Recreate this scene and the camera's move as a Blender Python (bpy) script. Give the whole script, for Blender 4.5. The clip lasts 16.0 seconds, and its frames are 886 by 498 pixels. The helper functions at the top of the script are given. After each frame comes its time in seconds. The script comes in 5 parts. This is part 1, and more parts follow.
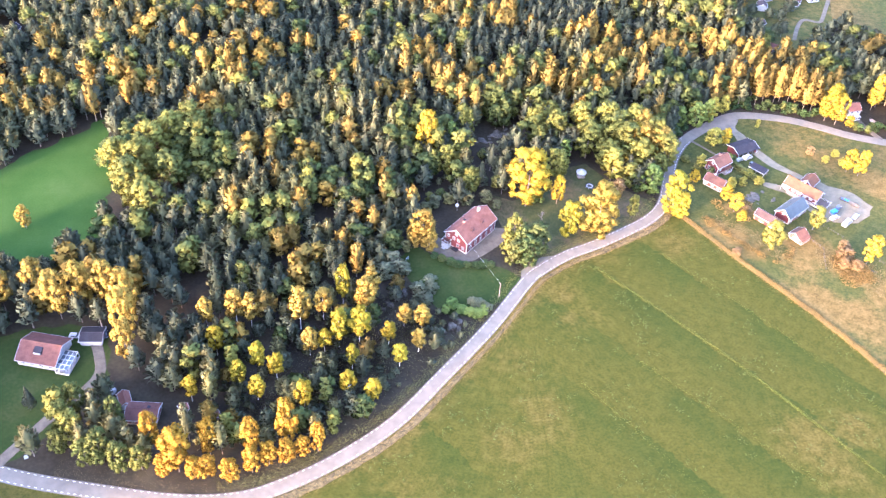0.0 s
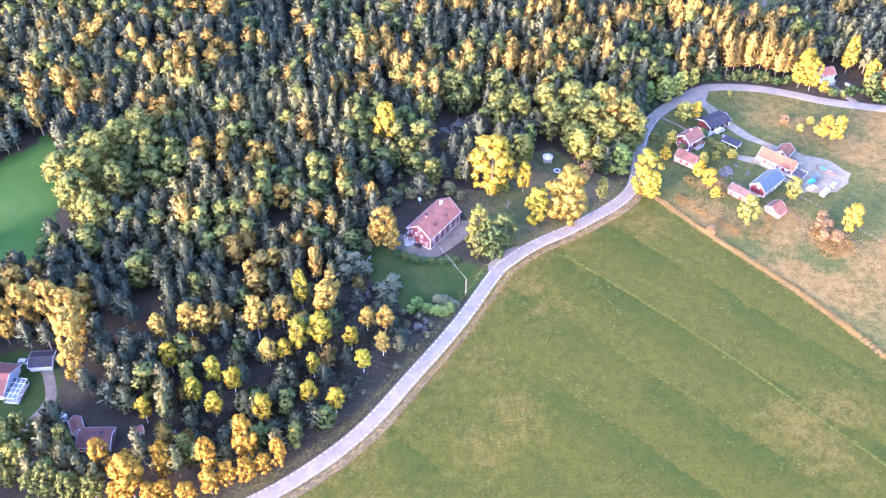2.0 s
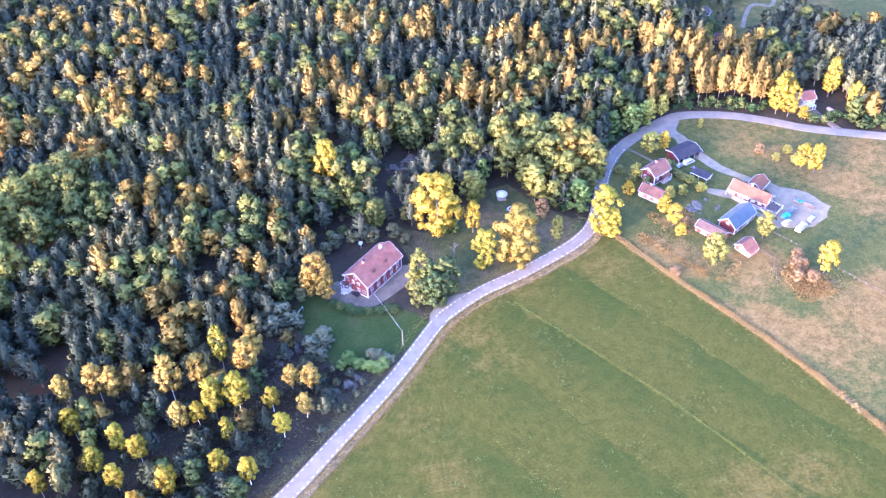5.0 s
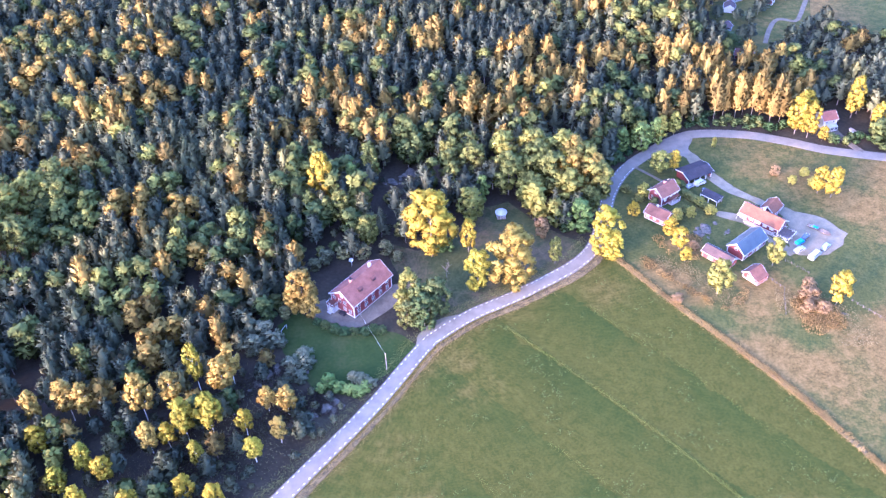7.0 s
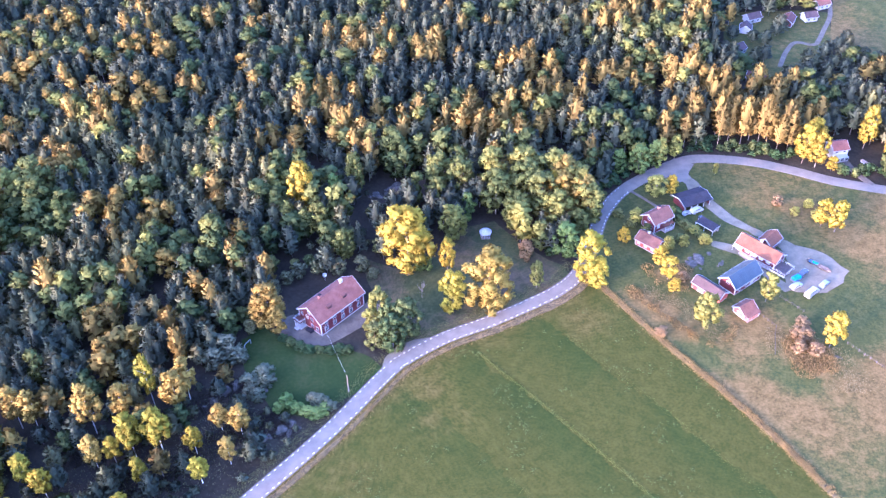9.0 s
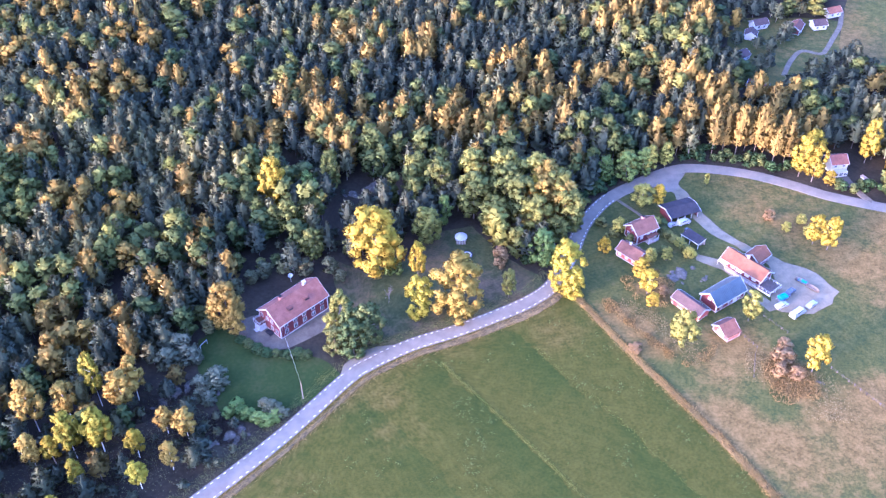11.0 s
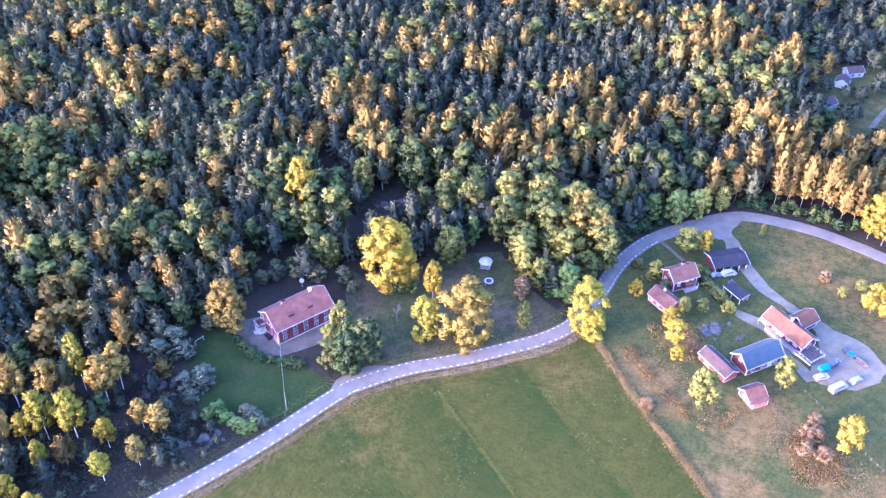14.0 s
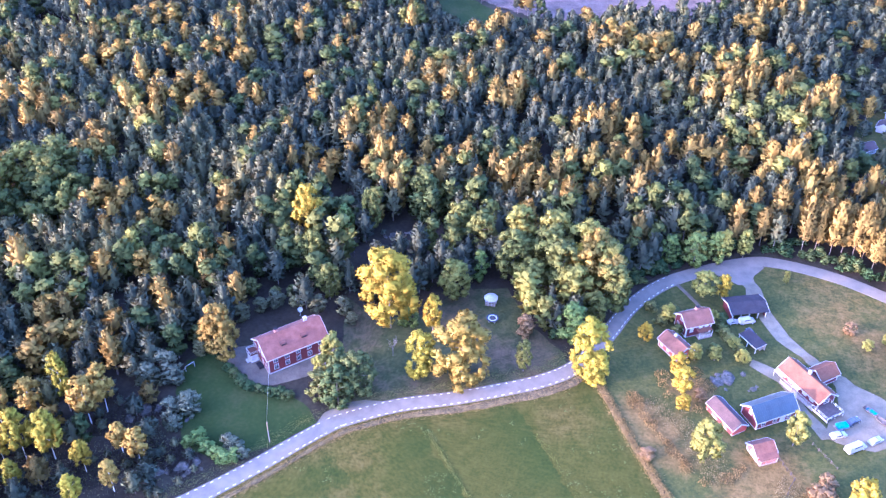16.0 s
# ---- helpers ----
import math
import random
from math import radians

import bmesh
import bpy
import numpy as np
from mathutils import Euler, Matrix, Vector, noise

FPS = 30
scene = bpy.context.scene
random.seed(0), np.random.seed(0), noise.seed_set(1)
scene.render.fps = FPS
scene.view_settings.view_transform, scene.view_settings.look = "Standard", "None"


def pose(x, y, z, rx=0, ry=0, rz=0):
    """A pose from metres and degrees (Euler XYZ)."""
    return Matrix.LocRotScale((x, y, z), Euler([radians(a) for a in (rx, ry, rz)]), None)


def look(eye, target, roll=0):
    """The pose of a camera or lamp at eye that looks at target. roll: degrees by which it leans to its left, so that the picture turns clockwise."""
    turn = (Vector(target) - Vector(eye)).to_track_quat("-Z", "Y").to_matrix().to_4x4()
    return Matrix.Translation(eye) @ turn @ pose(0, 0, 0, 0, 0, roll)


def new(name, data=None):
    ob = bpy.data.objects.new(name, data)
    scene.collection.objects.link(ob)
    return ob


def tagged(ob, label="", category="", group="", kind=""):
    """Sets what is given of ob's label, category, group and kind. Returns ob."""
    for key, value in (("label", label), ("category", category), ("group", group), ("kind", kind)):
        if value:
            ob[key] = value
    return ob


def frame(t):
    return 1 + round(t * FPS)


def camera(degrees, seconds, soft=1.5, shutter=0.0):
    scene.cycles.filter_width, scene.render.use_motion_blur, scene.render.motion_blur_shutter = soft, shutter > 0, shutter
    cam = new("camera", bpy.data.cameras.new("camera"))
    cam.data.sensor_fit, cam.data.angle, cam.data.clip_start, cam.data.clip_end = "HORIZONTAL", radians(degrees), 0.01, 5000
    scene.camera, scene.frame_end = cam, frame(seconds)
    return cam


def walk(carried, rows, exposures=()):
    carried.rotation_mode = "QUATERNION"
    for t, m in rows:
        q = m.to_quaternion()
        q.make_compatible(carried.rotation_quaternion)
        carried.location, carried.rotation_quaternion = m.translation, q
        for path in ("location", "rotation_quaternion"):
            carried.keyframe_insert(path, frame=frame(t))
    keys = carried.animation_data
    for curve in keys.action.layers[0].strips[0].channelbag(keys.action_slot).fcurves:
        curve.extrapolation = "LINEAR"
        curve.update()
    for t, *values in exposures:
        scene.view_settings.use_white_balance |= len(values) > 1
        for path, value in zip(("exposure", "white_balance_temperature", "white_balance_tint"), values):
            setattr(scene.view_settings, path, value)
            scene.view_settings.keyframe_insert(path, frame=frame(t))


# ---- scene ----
from mathutils import geometry

cam = camera(50, 16.0, soft=1.35)
PATH = [
    (0, (-74.27, -247.52, 250.65), (-49.87, -103.71, 113.82), 4.44),
    (0.5, (-72.62, -247.13, 250.22), (-45.80, -106.15, 110.91), 2.65),
    (1, (-69.40, -244.42, 248.08), (-44.24, -103.37, 108.54), 1.43),
    (1.5, (-64.88, -241.02, 245.78), (-40.13, -99.39, 106.75), 1.17),
    (2, (-59.30, -237.40, 243.79), (-34.90, -95.34, 105.15), 0.93),
    (2.5, (-53.22, -233.82, 241.81), (-29.48, -91.26, 103.56), 0.60),
    (3, (-46.98, -230.28, 239.66), (-24.00, -87.05, 101.98), 0.17),
    (3.5, (-40.96, -226.83, 237.25), (-18.62, -82.80, 100.30), -0.25),
    (4, (-35.45, -223.64, 234.91), (-13.54, -78.66, 98.89), -0.69),
    (6.5, (-13.54, -210.65, 226.28), (0.76, -62.55, 92.64), -2.12),
    (7, (-8.89, -208.10, 224.82), (3.03, -59.42, 91.58), -2.09),
    (7.5, (-3.91, -205.47, 223.30), (5.78, -56.31, 90.43), -1.97),
    (8, (1.23, -202.79, 221.68), (8.93, -53.17, 89.19), -1.76),
    (8.5, (6.40, -200.17, 219.96), (12.39, -50.06, 87.94), -1.56),
    (9, (11.36, -197.57, 218.16), (15.97, -47.05, 86.55), -1.33),
    (9.5, (16.13, -195.08, 216.26), (19.42, -44.12, 85.12), -1.18),
    (10, (20.58, -192.60, 214.39), (22.64, -41.48, 83.40), -1.03),
    (12.5, (41.52, -180.41, 206.07), (32.83, -30.94, 73.46), 0.18),
    (13, (45.94, -177.91, 204.33), (32.51, -28.28, 72.31), 0.31),
    (13.5, (50.51, -175.76, 202.57), (32.26, -25.35, 72.02), 0.47),
    (14, (55.25, -173.72, 200.61), (32.35, -21.87, 72.49), 0.63),
    (14.5, (59.70, -171.62, 198.86), (32.69, -18.62, 72.92), 0.66),
    (15, (63.78, -169.21, 197.08), (33.25, -15.52, 72.79), 0.53),
    (15.5, (67.54, -166.87, 195.14), (34.03, -12.65, 72.30), 0.22),
    (16, (71.02, -164.68, 193.26), (34.84, -10.02, 71.72), 0.00),
]
EXPOSURES = [(0.0, 4.99, 5100, 34), (1.5, 4.94, 4740, 39), (4.0, 4.88, 4450, 44), (9.0, 4.51, 4290, 47), (13.0, 4.47, 4240, 48), (16.0, 4.6, 4230, 49)]
walk(cam, [(t, look(e, g, r)) for t, e, g, r in PATH], EXPOSURES)

# ---- light ----
SUN_FROM = Vector((-0.80, -0.60, 0.0)).normalized()
SUN_UP = radians(10.0)
world = bpy.data.worlds.new("sky")
scene.world = world
world.use_nodes = True
wn = world.node_tree
sky = wn.nodes.new("ShaderNodeTexSky")
sky.sky_type = "NISHITA"
sky.sun_disc = False
sky.dust_density = 4.0
sky.sun_elevation = SUN_UP
sky.sun_rotation = math.atan2(SUN_FROM.x, SUN_FROM.y)
wn.nodes["Background"].inputs[1].default_value = 0.15
wn.links.new(sky.outputs[0], wn.nodes["Background"].inputs[0])
sun = new("sun", bpy.data.lights.new("sun", "SUN"))
sun.data.energy = 1.12
sun.data.angle = radians(1.2)
sun.data.color = (1.0, 0.56, 0.20)
to_sun = SUN_FROM * math.cos(SUN_UP) + Vector((0, 0, math.sin(SUN_UP)))
sun.matrix_world = look(to_sun * 400, (0, 0, 0))


# ---- materials ----
def material(name, colours, scale=0.2, rough=0.9, bump=0.0, fine=4.0, metal=0.0, stretch=None, spec=0.3, span=(0.34, 0.66), patch=None):
    """Noise at two scales through a ramp of colours, in world metres."""
    m = bpy.data.materials.new(name)
    m.use_nodes = True
    n, l = m.node_tree.nodes, m.node_tree.links
    b = n["Principled BSDF"]
    b.inputs["Roughness"].default_value = rough
    b.inputs["Metallic"].default_value = metal
    b.inputs["Specular IOR Level"].default_value = spec
    geo = n.new("ShaderNodeNewGeometry")
    src = geo.outputs["Position"]
    if stretch:
        mp = n.new("ShaderNodeMapping")
        mp.vector_type = "TEXTURE"
        mp.inputs["Rotation"].default_value = (0, 0, radians(stretch[0]))
        mp.inputs["Scale"].default_value = (stretch[1], stretch[2], 1)
        l.new(src, mp.inputs["Vector"])
        src = mp.outputs[0]
    a = n.new("ShaderNodeTexNoise")
    a.inputs["Scale"].default_value = scale
    a.inputs["Detail"].default_value = 6
    a.inputs["Roughness"].default_value = 0.6
    f = n.new("ShaderNodeTexNoise")
    f.inputs["Scale"].default_value = fine
    f.inputs["Detail"].default_value = 3
    l.new(src, a.inputs["Vector"])
    l.new(src, f.inputs["Vector"])
    mix = n.new("ShaderNodeMix")
    mix.inputs[0].default_value = 0.35
    l.new(a.outputs[0], mix.inputs[2])
    l.new(f.outputs[0], mix.inputs[3])
    r = n.new("ShaderNodeValToRGB")
    e = r.color_ramp.elements
    lo, hi = span
    while len(e) < len(colours):
        e.new(0.5)
    for k, c in enumerate(colours):
        e[k].position = lo + (hi - lo) * k / max(1, len(colours) - 1)
        e[k].color = (*c, 1)
    l.new(mix.outputs[0], r.inputs[0])
    last = r.outputs[0]
    for colour, size, p0, p1 in patch or ():
        # broad patches of another colour with ragged edges
        q = n.new("ShaderNodeTexNoise")
        q.inputs["Scale"].default_value = size
        q.inputs["Detail"].default_value = 7
        q.inputs["Roughness"].default_value = 0.68
        l.new(src, q.inputs["Vector"])
        rg = n.new("ShaderNodeMapRange")
        rg.inputs[1].default_value, rg.inputs[2].default_value = p0, p1
        rg.inputs[4].default_value = 0.85
        l.new(q.outputs[0], rg.inputs[0])
        cm = n.new("ShaderNodeMix")
        cm.data_type = "RGBA"
        l.new(rg.outputs[0], cm.inputs[0])
        l.new(last, cm.inputs[6])
        cm.inputs[7].default_value = (*colour, 1)
        last = cm.outputs[2]
    l.new(last, b.inputs["Base Color"])
    if bump:
        bp = n.new("ShaderNodeBump")
        bp.inputs["Strength"].default_value = bump
        bp.inputs["Distance"].default_value = 0.2
        l.new(mix.outputs[0], bp.inputs["Height"])
        l.new(bp.outputs[0], b.inputs["Normal"])
    return m


def leaf_material(name, dark, light, glow=0.3, spec=0.06):
    """Foliage: colour by the tree's own tone and by clump, partly see-through to light."""
    m = bpy.data.materials.new(name)
    m.use_nodes = True
    n, l = m.node_tree.nodes, m.node_tree.links
    b = n["Principled BSDF"]
    b.inputs["Roughness"].default_value = 0.75
    b.inputs["Specular IOR Level"].default_value = spec
    geo = n.new("ShaderNodeNewGeometry")
    at = n.new("ShaderNodeAttribute")
    at.attribute_name = "tone"
    ob = n.new("ShaderNodeObjectInfo")
    add = n.new("ShaderNodeMath")
    add.operation = "MULTIPLY_ADD"
    add.inputs[1].default_value = 0.16
    l.new(geo.outputs["Random Per Island"], add.inputs[0])
    l.new(at.outputs["Fac"], add.inputs[2])
    add2 = n.new("ShaderNodeMath")
    add2.operation = "MULTIPLY_ADD"
    add2.inputs[1].default_value = 0.25
    l.new(ob.outputs["Random"], add2.inputs[0])
    l.new(add.outputs[0], add2.inputs[2])
    r = n.new("ShaderNodeValToRGB")
    e = r.color_ramp.elements
    e[0].position, e[1].position = 0.15, 1.15
    e[0].color, e[1].color = (*dark, 1), (*light, 1)
    e[1].position = 1.0
    l.new(add2.outputs[0], r.inputs[0])
    l.new(r.outputs[0], b.inputs["Base Color"])
    t = n.new("ShaderNodeBsdfTranslucent")
    l.new(r.outputs[0], t.inputs[0])
    mx = n.new("ShaderNodeMixShader")
    mx.inputs[0].default_value = glow
    l.new(b.outputs[0], mx.inputs[1])
    l.new(t.outputs[0], mx.inputs[2])
    l.new(mx.outputs[0], n["Material Output"].inputs[0])
    return m


def turf(name, green, dry, bands=None, lush=None):
    """Grass whose dry and green parts follow the ground's own dryness, broken up by noise; bands: strips as they were mown."""
    m = bpy.data.materials.new(name)
    m.use_nodes = True
    n, l = m.node_tree.nodes, m.node_tree.links
    b = n["Principled BSDF"]
    b.inputs["Roughness"].default_value = 0.95
    b.inputs["Specular IOR Level"].default_value = 0.04
    geo = n.new("ShaderNodeNewGeometry")
    pos = geo.outputs["Position"]

    def noise_tex(scale, detail, rough, src=pos):
        t = n.new("ShaderNodeTexNoise")
        t.inputs["Scale"].default_value, t.inputs["Detail"].default_value, t.inputs["Roughness"].default_value = scale, detail, rough
        l.new(src, t.inputs["Vector"])
        return t.outputs[0]

    def math_node(op, x, y, z=None):
        t = n.new("ShaderNodeMath")
        t.operation = op
        for k, v in enumerate((x, y, z)):
            if v is None:
                continue
            if isinstance(v, (int, float)):
                t.inputs[k].default_value = v
            else:
                l.new(v, t.inputs[k])
        return t.outputs[0]

    def ramp(src, colours, lo, hi):
        r = n.new("ShaderNodeValToRGB")
        e = r.color_ramp.elements
        while len(e) < len(colours):
            e.new(0.5)
        for k, c in enumerate(colours):
            e[k].position = lo + (hi - lo) * k / (len(colours) - 1)
            e[k].color = (*c, 1)
        l.new(src, r.inputs[0])
        return r.outputs[0]

    def blend(fac, x, y):
        t = n.new("ShaderNodeMix")
        t.data_type = "RGBA"
        l.new(fac, t.inputs[0])
        l.new(x, t.inputs[6])
        l.new(y, t.inputs[7])
        return t.outputs[2]

    broad, mid, fine = noise_tex(0.045, 6, 0.62), noise_tex(0.28, 5, 0.65), noise_tex(1.1, 5, 0.75)
    grain = math_node("MULTIPLY_ADD", fine, 0.58, math_node("MULTIPLY", mid, 0.42))
    green_c, dry_c = ramp(grain, green, 0.41, 0.59), ramp(grain, dry, 0.41, 0.59)
    if bands:
        turned = n.new("ShaderNodeVectorMath")
        turned.operation = "DOT_PRODUCT"
        turned.inputs[1].default_value = (0.788, 0.616, 0)
        l.new(pos, turned.inputs[0])
        shift = math_node("MULTIPLY_ADD", mid, 4.0, math_node("MULTIPLY_ADD", broad, 9.0, math_node("ADD", turned.outputs[1], -23.3 - 6.5)))
        saw = math_node("FRACT", math_node("DIVIDE", shift, bands), 0)
        strip = n.new("ShaderNodeMapRange")
        strip.interpolation_type = "SMOOTHSTEP"
        strip.inputs[1].default_value, strip.inputs[2].default_value = 0.2, 1.0
        strip.inputs[4].default_value = 0.8
        l.new(saw, strip.inputs[0])
        patchy = n.new("ShaderNodeMapRange")
        patchy.inputs[1].default_value, patchy.inputs[2].default_value = 0.36, 0.58
        l.new(noise_tex(0.03, 3, 0.55), patchy.inputs[0])
        green_c = blend(math_node("MULTIPLY", strip.outputs[0], patchy.outputs[0]), green_c, ramp(grain, lush, 0.36, 0.64))
    at = n.new("ShaderNodeAttribute")
    at.attribute_name = "dry"
    wear = math_node("ADD", at.outputs["Fac"], math_node("MULTIPLY_ADD", broad, 1.5, math_node("MULTIPLY_ADD", mid, 0.9, -1.2)))
    rg = n.new("ShaderNodeMapRange")
    rg.interpolation_type = "SMOOTHSTEP"
    rg.inputs[1].default_value, rg.inputs[2].default_value = 0.12, 0.85
    l.new(wear, rg.inputs[0])
    l.new(blend(rg.outputs[0], green_c, dry_c), b.inputs["Base Color"])
    bp = n.new("ShaderNodeBump")
    bp.inputs["Strength"].default_value, bp.inputs["Distance"].default_value = 0.6, 0.2
    l.new(grain, bp.inputs["Height"])
    l.new(bp.outputs[0], b.inputs["Normal"])
    return m


M = {}
M["floor"] = material("forest_floor", ((0.0108, 0.0090, 0.0054), (0.0198, 0.0162, 0.0108), (0.0324, 0.0270, 0.0153)), 0.08, 0.95, 0.5, 0.9, spec=0.05)
M["field"] = turf("field_grass", ((0.020, 0.023, 0.0033), (0.029, 0.029, 0.0048), (0.036, 0.036, 0.006)), ((0.027, 0.025, 0.005), (0.042, 0.035, 0.007), (0.055, 0.045, 0.011)), 24.8, ((0.010, 0.017, 0.0035), (0.016, 0.023, 0.0035), (0.023, 0.028, 0.005)))
M["meadow"] = turf("dry_meadow", ((0.021, 0.027, 0.009), (0.034, 0.036, 0.009), (0.048, 0.045, 0.014)), ((0.046, 0.033, 0.010), (0.072, 0.050, 0.015), (0.100, 0.067, 0.022)))
M["lawn"] = material("lawn_grass", ((0.0115, 0.0194, 0.0043), (0.0173, 0.0259, 0.0058), (0.0310, 0.0324, 0.0101)), 0.09, 0.95, 0.4, 0.9, spec=0.05)
M["pasture"] = material("pasture_grass", ((0.012, 0.031, 0.005), (0.018, 0.040, 0.007), (0.026, 0.048, 0.011)), 0.06, 0.95, 0.4, 1.5, spec=0.05)
M["clearing"] = turf("clearing_grass", ((0.021, 0.025, 0.009), (0.030, 0.034, 0.012), (0.044, 0.043, 0.016)), ((0.038, 0.027, 0.016), (0.055, 0.039, 0.022), (0.074, 0.053, 0.029)))
M["asphalt"] = material("worn_asphalt", ((0.074, 0.063, 0.048), (0.094, 0.081, 0.061), (0.115, 0.100, 0.075)), 0.25, 0.95, 0.2, 5.0, spec=0.12)
M["gravel"] = material("gravel", ((0.048, 0.040, 0.029), (0.072, 0.060, 0.043), (0.101, 0.084, 0.060)), 0.3, 0.95, 0.3, 5.0, spec=0.08)
M["gravel_pale"] = material("pale_gravel", ((0.066, 0.057, 0.037), (0.094, 0.081, 0.053), (0.125, 0.108, 0.071)), 0.25, 0.95, 0.3, 5.0, spec=0.08)
M["line"] = material("road_paint", ((0.36, 0.35, 0.34), (0.55, 0.54, 0.52)), 2.0, 0.8)
M["rock"] = material("granite", ((0.024, 0.023, 0.015), (0.051, 0.046, 0.036), (0.099, 0.085, 0.071)), 0.6, 0.9, 0.5, 4.0, spec=0.08)
M["clearcut"] = material("felled_ground", ((0.033, 0.026, 0.019), (0.072, 0.050, 0.039), (0.116, 0.085, 0.069)), 0.15, 0.95, 0.6, 1.2, spec=0.05)
M["red"] = material("red_boards", ((0.047, 0.007, 0.007), (0.076, 0.012, 0.010)), 0.5, 0.8, 0.1, 6.0)
M["red_warm"] = material("bright_red_boards", ((0.19, 0.034, 0.018), (0.28, 0.055, 0.026)), 0.5, 0.8, 0.1, 6.0)
M["white"] = material("white_paint", ((0.202, 0.202, 0.197), (0.281, 0.281, 0.275)), 1.0, 0.6, 0.05)
M["tile"] = material("clay_tile", ((0.076, 0.031, 0.020), (0.102, 0.043, 0.029), (0.127, 0.061, 0.041)), 0.5, 0.85, 0.3, 5.0, spec=0.1)
M["tile_pale"] = material("weathered_salmon_tile", ((0.056, 0.025, 0.014), (0.076, 0.035, 0.019), (0.096, 0.047, 0.027)), 0.5, 0.85, 0.3, 5.0, spec=0.08)
M["tile_dark"] = material("dark_red_tile", ((0.046, 0.020, 0.016), (0.068, 0.031, 0.023), (0.088, 0.041, 0.031)), 0.5, 0.85, 0.3, 5.0, spec=0.08)
M["tile_brown"] = material("brown_tile", ((0.055, 0.026, 0.017), (0.081, 0.038, 0.025), (0.104, 0.054, 0.035)), 0.5, 0.85, 0.3, 5.0, spec=0.08)
M["black_roof"] = material("black_felt", ((0.012, 0.011, 0.013), (0.022, 0.021, 0.025)), 0.5, 0.9, 0.2, 4.0, spec=0.08)
M["metal_roof"] = material("blue_grey_sheet_metal", ((0.018, 0.027, 0.033), (0.032, 0.045, 0.052)), 0.4, 0.5, 0.05, 3.0, metal=0.15)
M["stone"] = material("plinth_stone", ((0.2, 0.19, 0.18), (0.35, 0.33, 0.31)), 1.0, 0.9, 0.3)
M["felt"] = material("brown_roofing_felt", ((0.03, 0.021, 0.02), (0.052, 0.036, 0.033)), 0.5, 0.9, 0.2, 4.0, spec=0.08)
M["deck_wood"] = material("dark_deck_wood", ((0.035, 0.03, 0.03), (0.06, 0.05, 0.048)), 1.0, 0.85, 0.2, spec=0.1)
M["brick"] = material("chimney_brick", ((0.16, 0.07, 0.05), (0.26, 0.12, 0.09)), 1.5, 0.9, 0.2)
M["glass"] = material("window_glass", ((0.02, 0.025, 0.03), (0.04, 0.045, 0.05)), 1.0, 0.08, 0.0, spec=0.8)
M["curtain_glass"] = material("pane_with_curtain", ((0.225, 0.225, 0.225), (0.375, 0.375, 0.360)), 1.5, 0.15, 0.0, spec=0.8)
M["wood"] = material("grey_wood", ((0.12, 0.09, 0.07), (0.24, 0.19, 0.15)), 1.0, 0.85, 0.2)
M["car_white"] = material("white_car_paint", ((0.161, 0.161, 0.161), (0.199, 0.199, 0.199)), 0.8, 0.3, spec=0.6)
M["car_dark"] = material("dark_car_paint", ((0.02, 0.022, 0.03), (0.035, 0.035, 0.045)), 0.8, 0.25, spec=0.6)
M["rubber"] = material("rubber", ((0.015, 0.015, 0.015), (0.03, 0.03, 0.03)), 2.0, 0.9)
M["rim"] = material("alloy_rim", ((0.4, 0.4, 0.42), (0.55, 0.55, 0.56)), 2.0, 0.35, metal=0.9)
M["blue_tarp"] = material("blue_tarpaulin", ((0.015, 0.085, 0.24), (0.03, 0.15, 0.36)), 1.0, 0.5, 0.3)
M["bark"] = material("grey_bark", ((0.07, 0.055, 0.045), (0.16, 0.13, 0.11)), 0.8, 0.95, 0.3)
M["birch_bark"] = material("birch_bark", ((0.35, 0.32, 0.29), (0.62, 0.59, 0.55)), 1.2, 0.9, 0.2)
M["needle"] = leaf_material("pine_needles", (0.043, 0.051, 0.031), (0.15, 0.138, 0.042), 0.2, 0.08)
# Lit copy of the needles: the rust tint paints low sunlight into the colour.
M["sun_tinted_needle"] = leaf_material("sun_tinted_needles", (0.078, 0.060, 0.016), (0.215, 0.145, 0.026), 0.22, 0.08)
M["green_leaf"] = leaf_material("green_leaves", (0.032, 0.046, 0.014), (0.175, 0.165, 0.028), 0.28)
M["fresh_leaf"] = leaf_material("fresh_green_leaves", (0.045, 0.085, 0.020), (0.17, 0.20, 0.042), 0.28)
M["grey_leaf"] = leaf_material("grey_green_leaves", (0.0488, 0.0600, 0.0338), (0.1125, 0.1162, 0.0638), 0.25)
M["yellow_leaf"] = leaf_material("yellow_leaves", (0.17, 0.125, 0.008), (0.3, 0.225, 0.014), 0.26)
M["dark_leaf"] = leaf_material("dark_leaves", (0.028, 0.05, 0.016), (0.17, 0.15, 0.035), 0.25)
M["lime_leaf"] = leaf_material("yellow_green_leaves", (0.098, 0.092, 0.008), (0.24, 0.2, 0.014), 0.3)
M["orange_leaf"] = leaf_material("orange_leaves", (0.165, 0.093, 0.008), (0.28, 0.165, 0.013), 0.26)
M["ochre_leaf"] = leaf_material("ochre_leaves", (0.112, 0.078, 0.015), (0.23, 0.16, 0.026), 0.26)

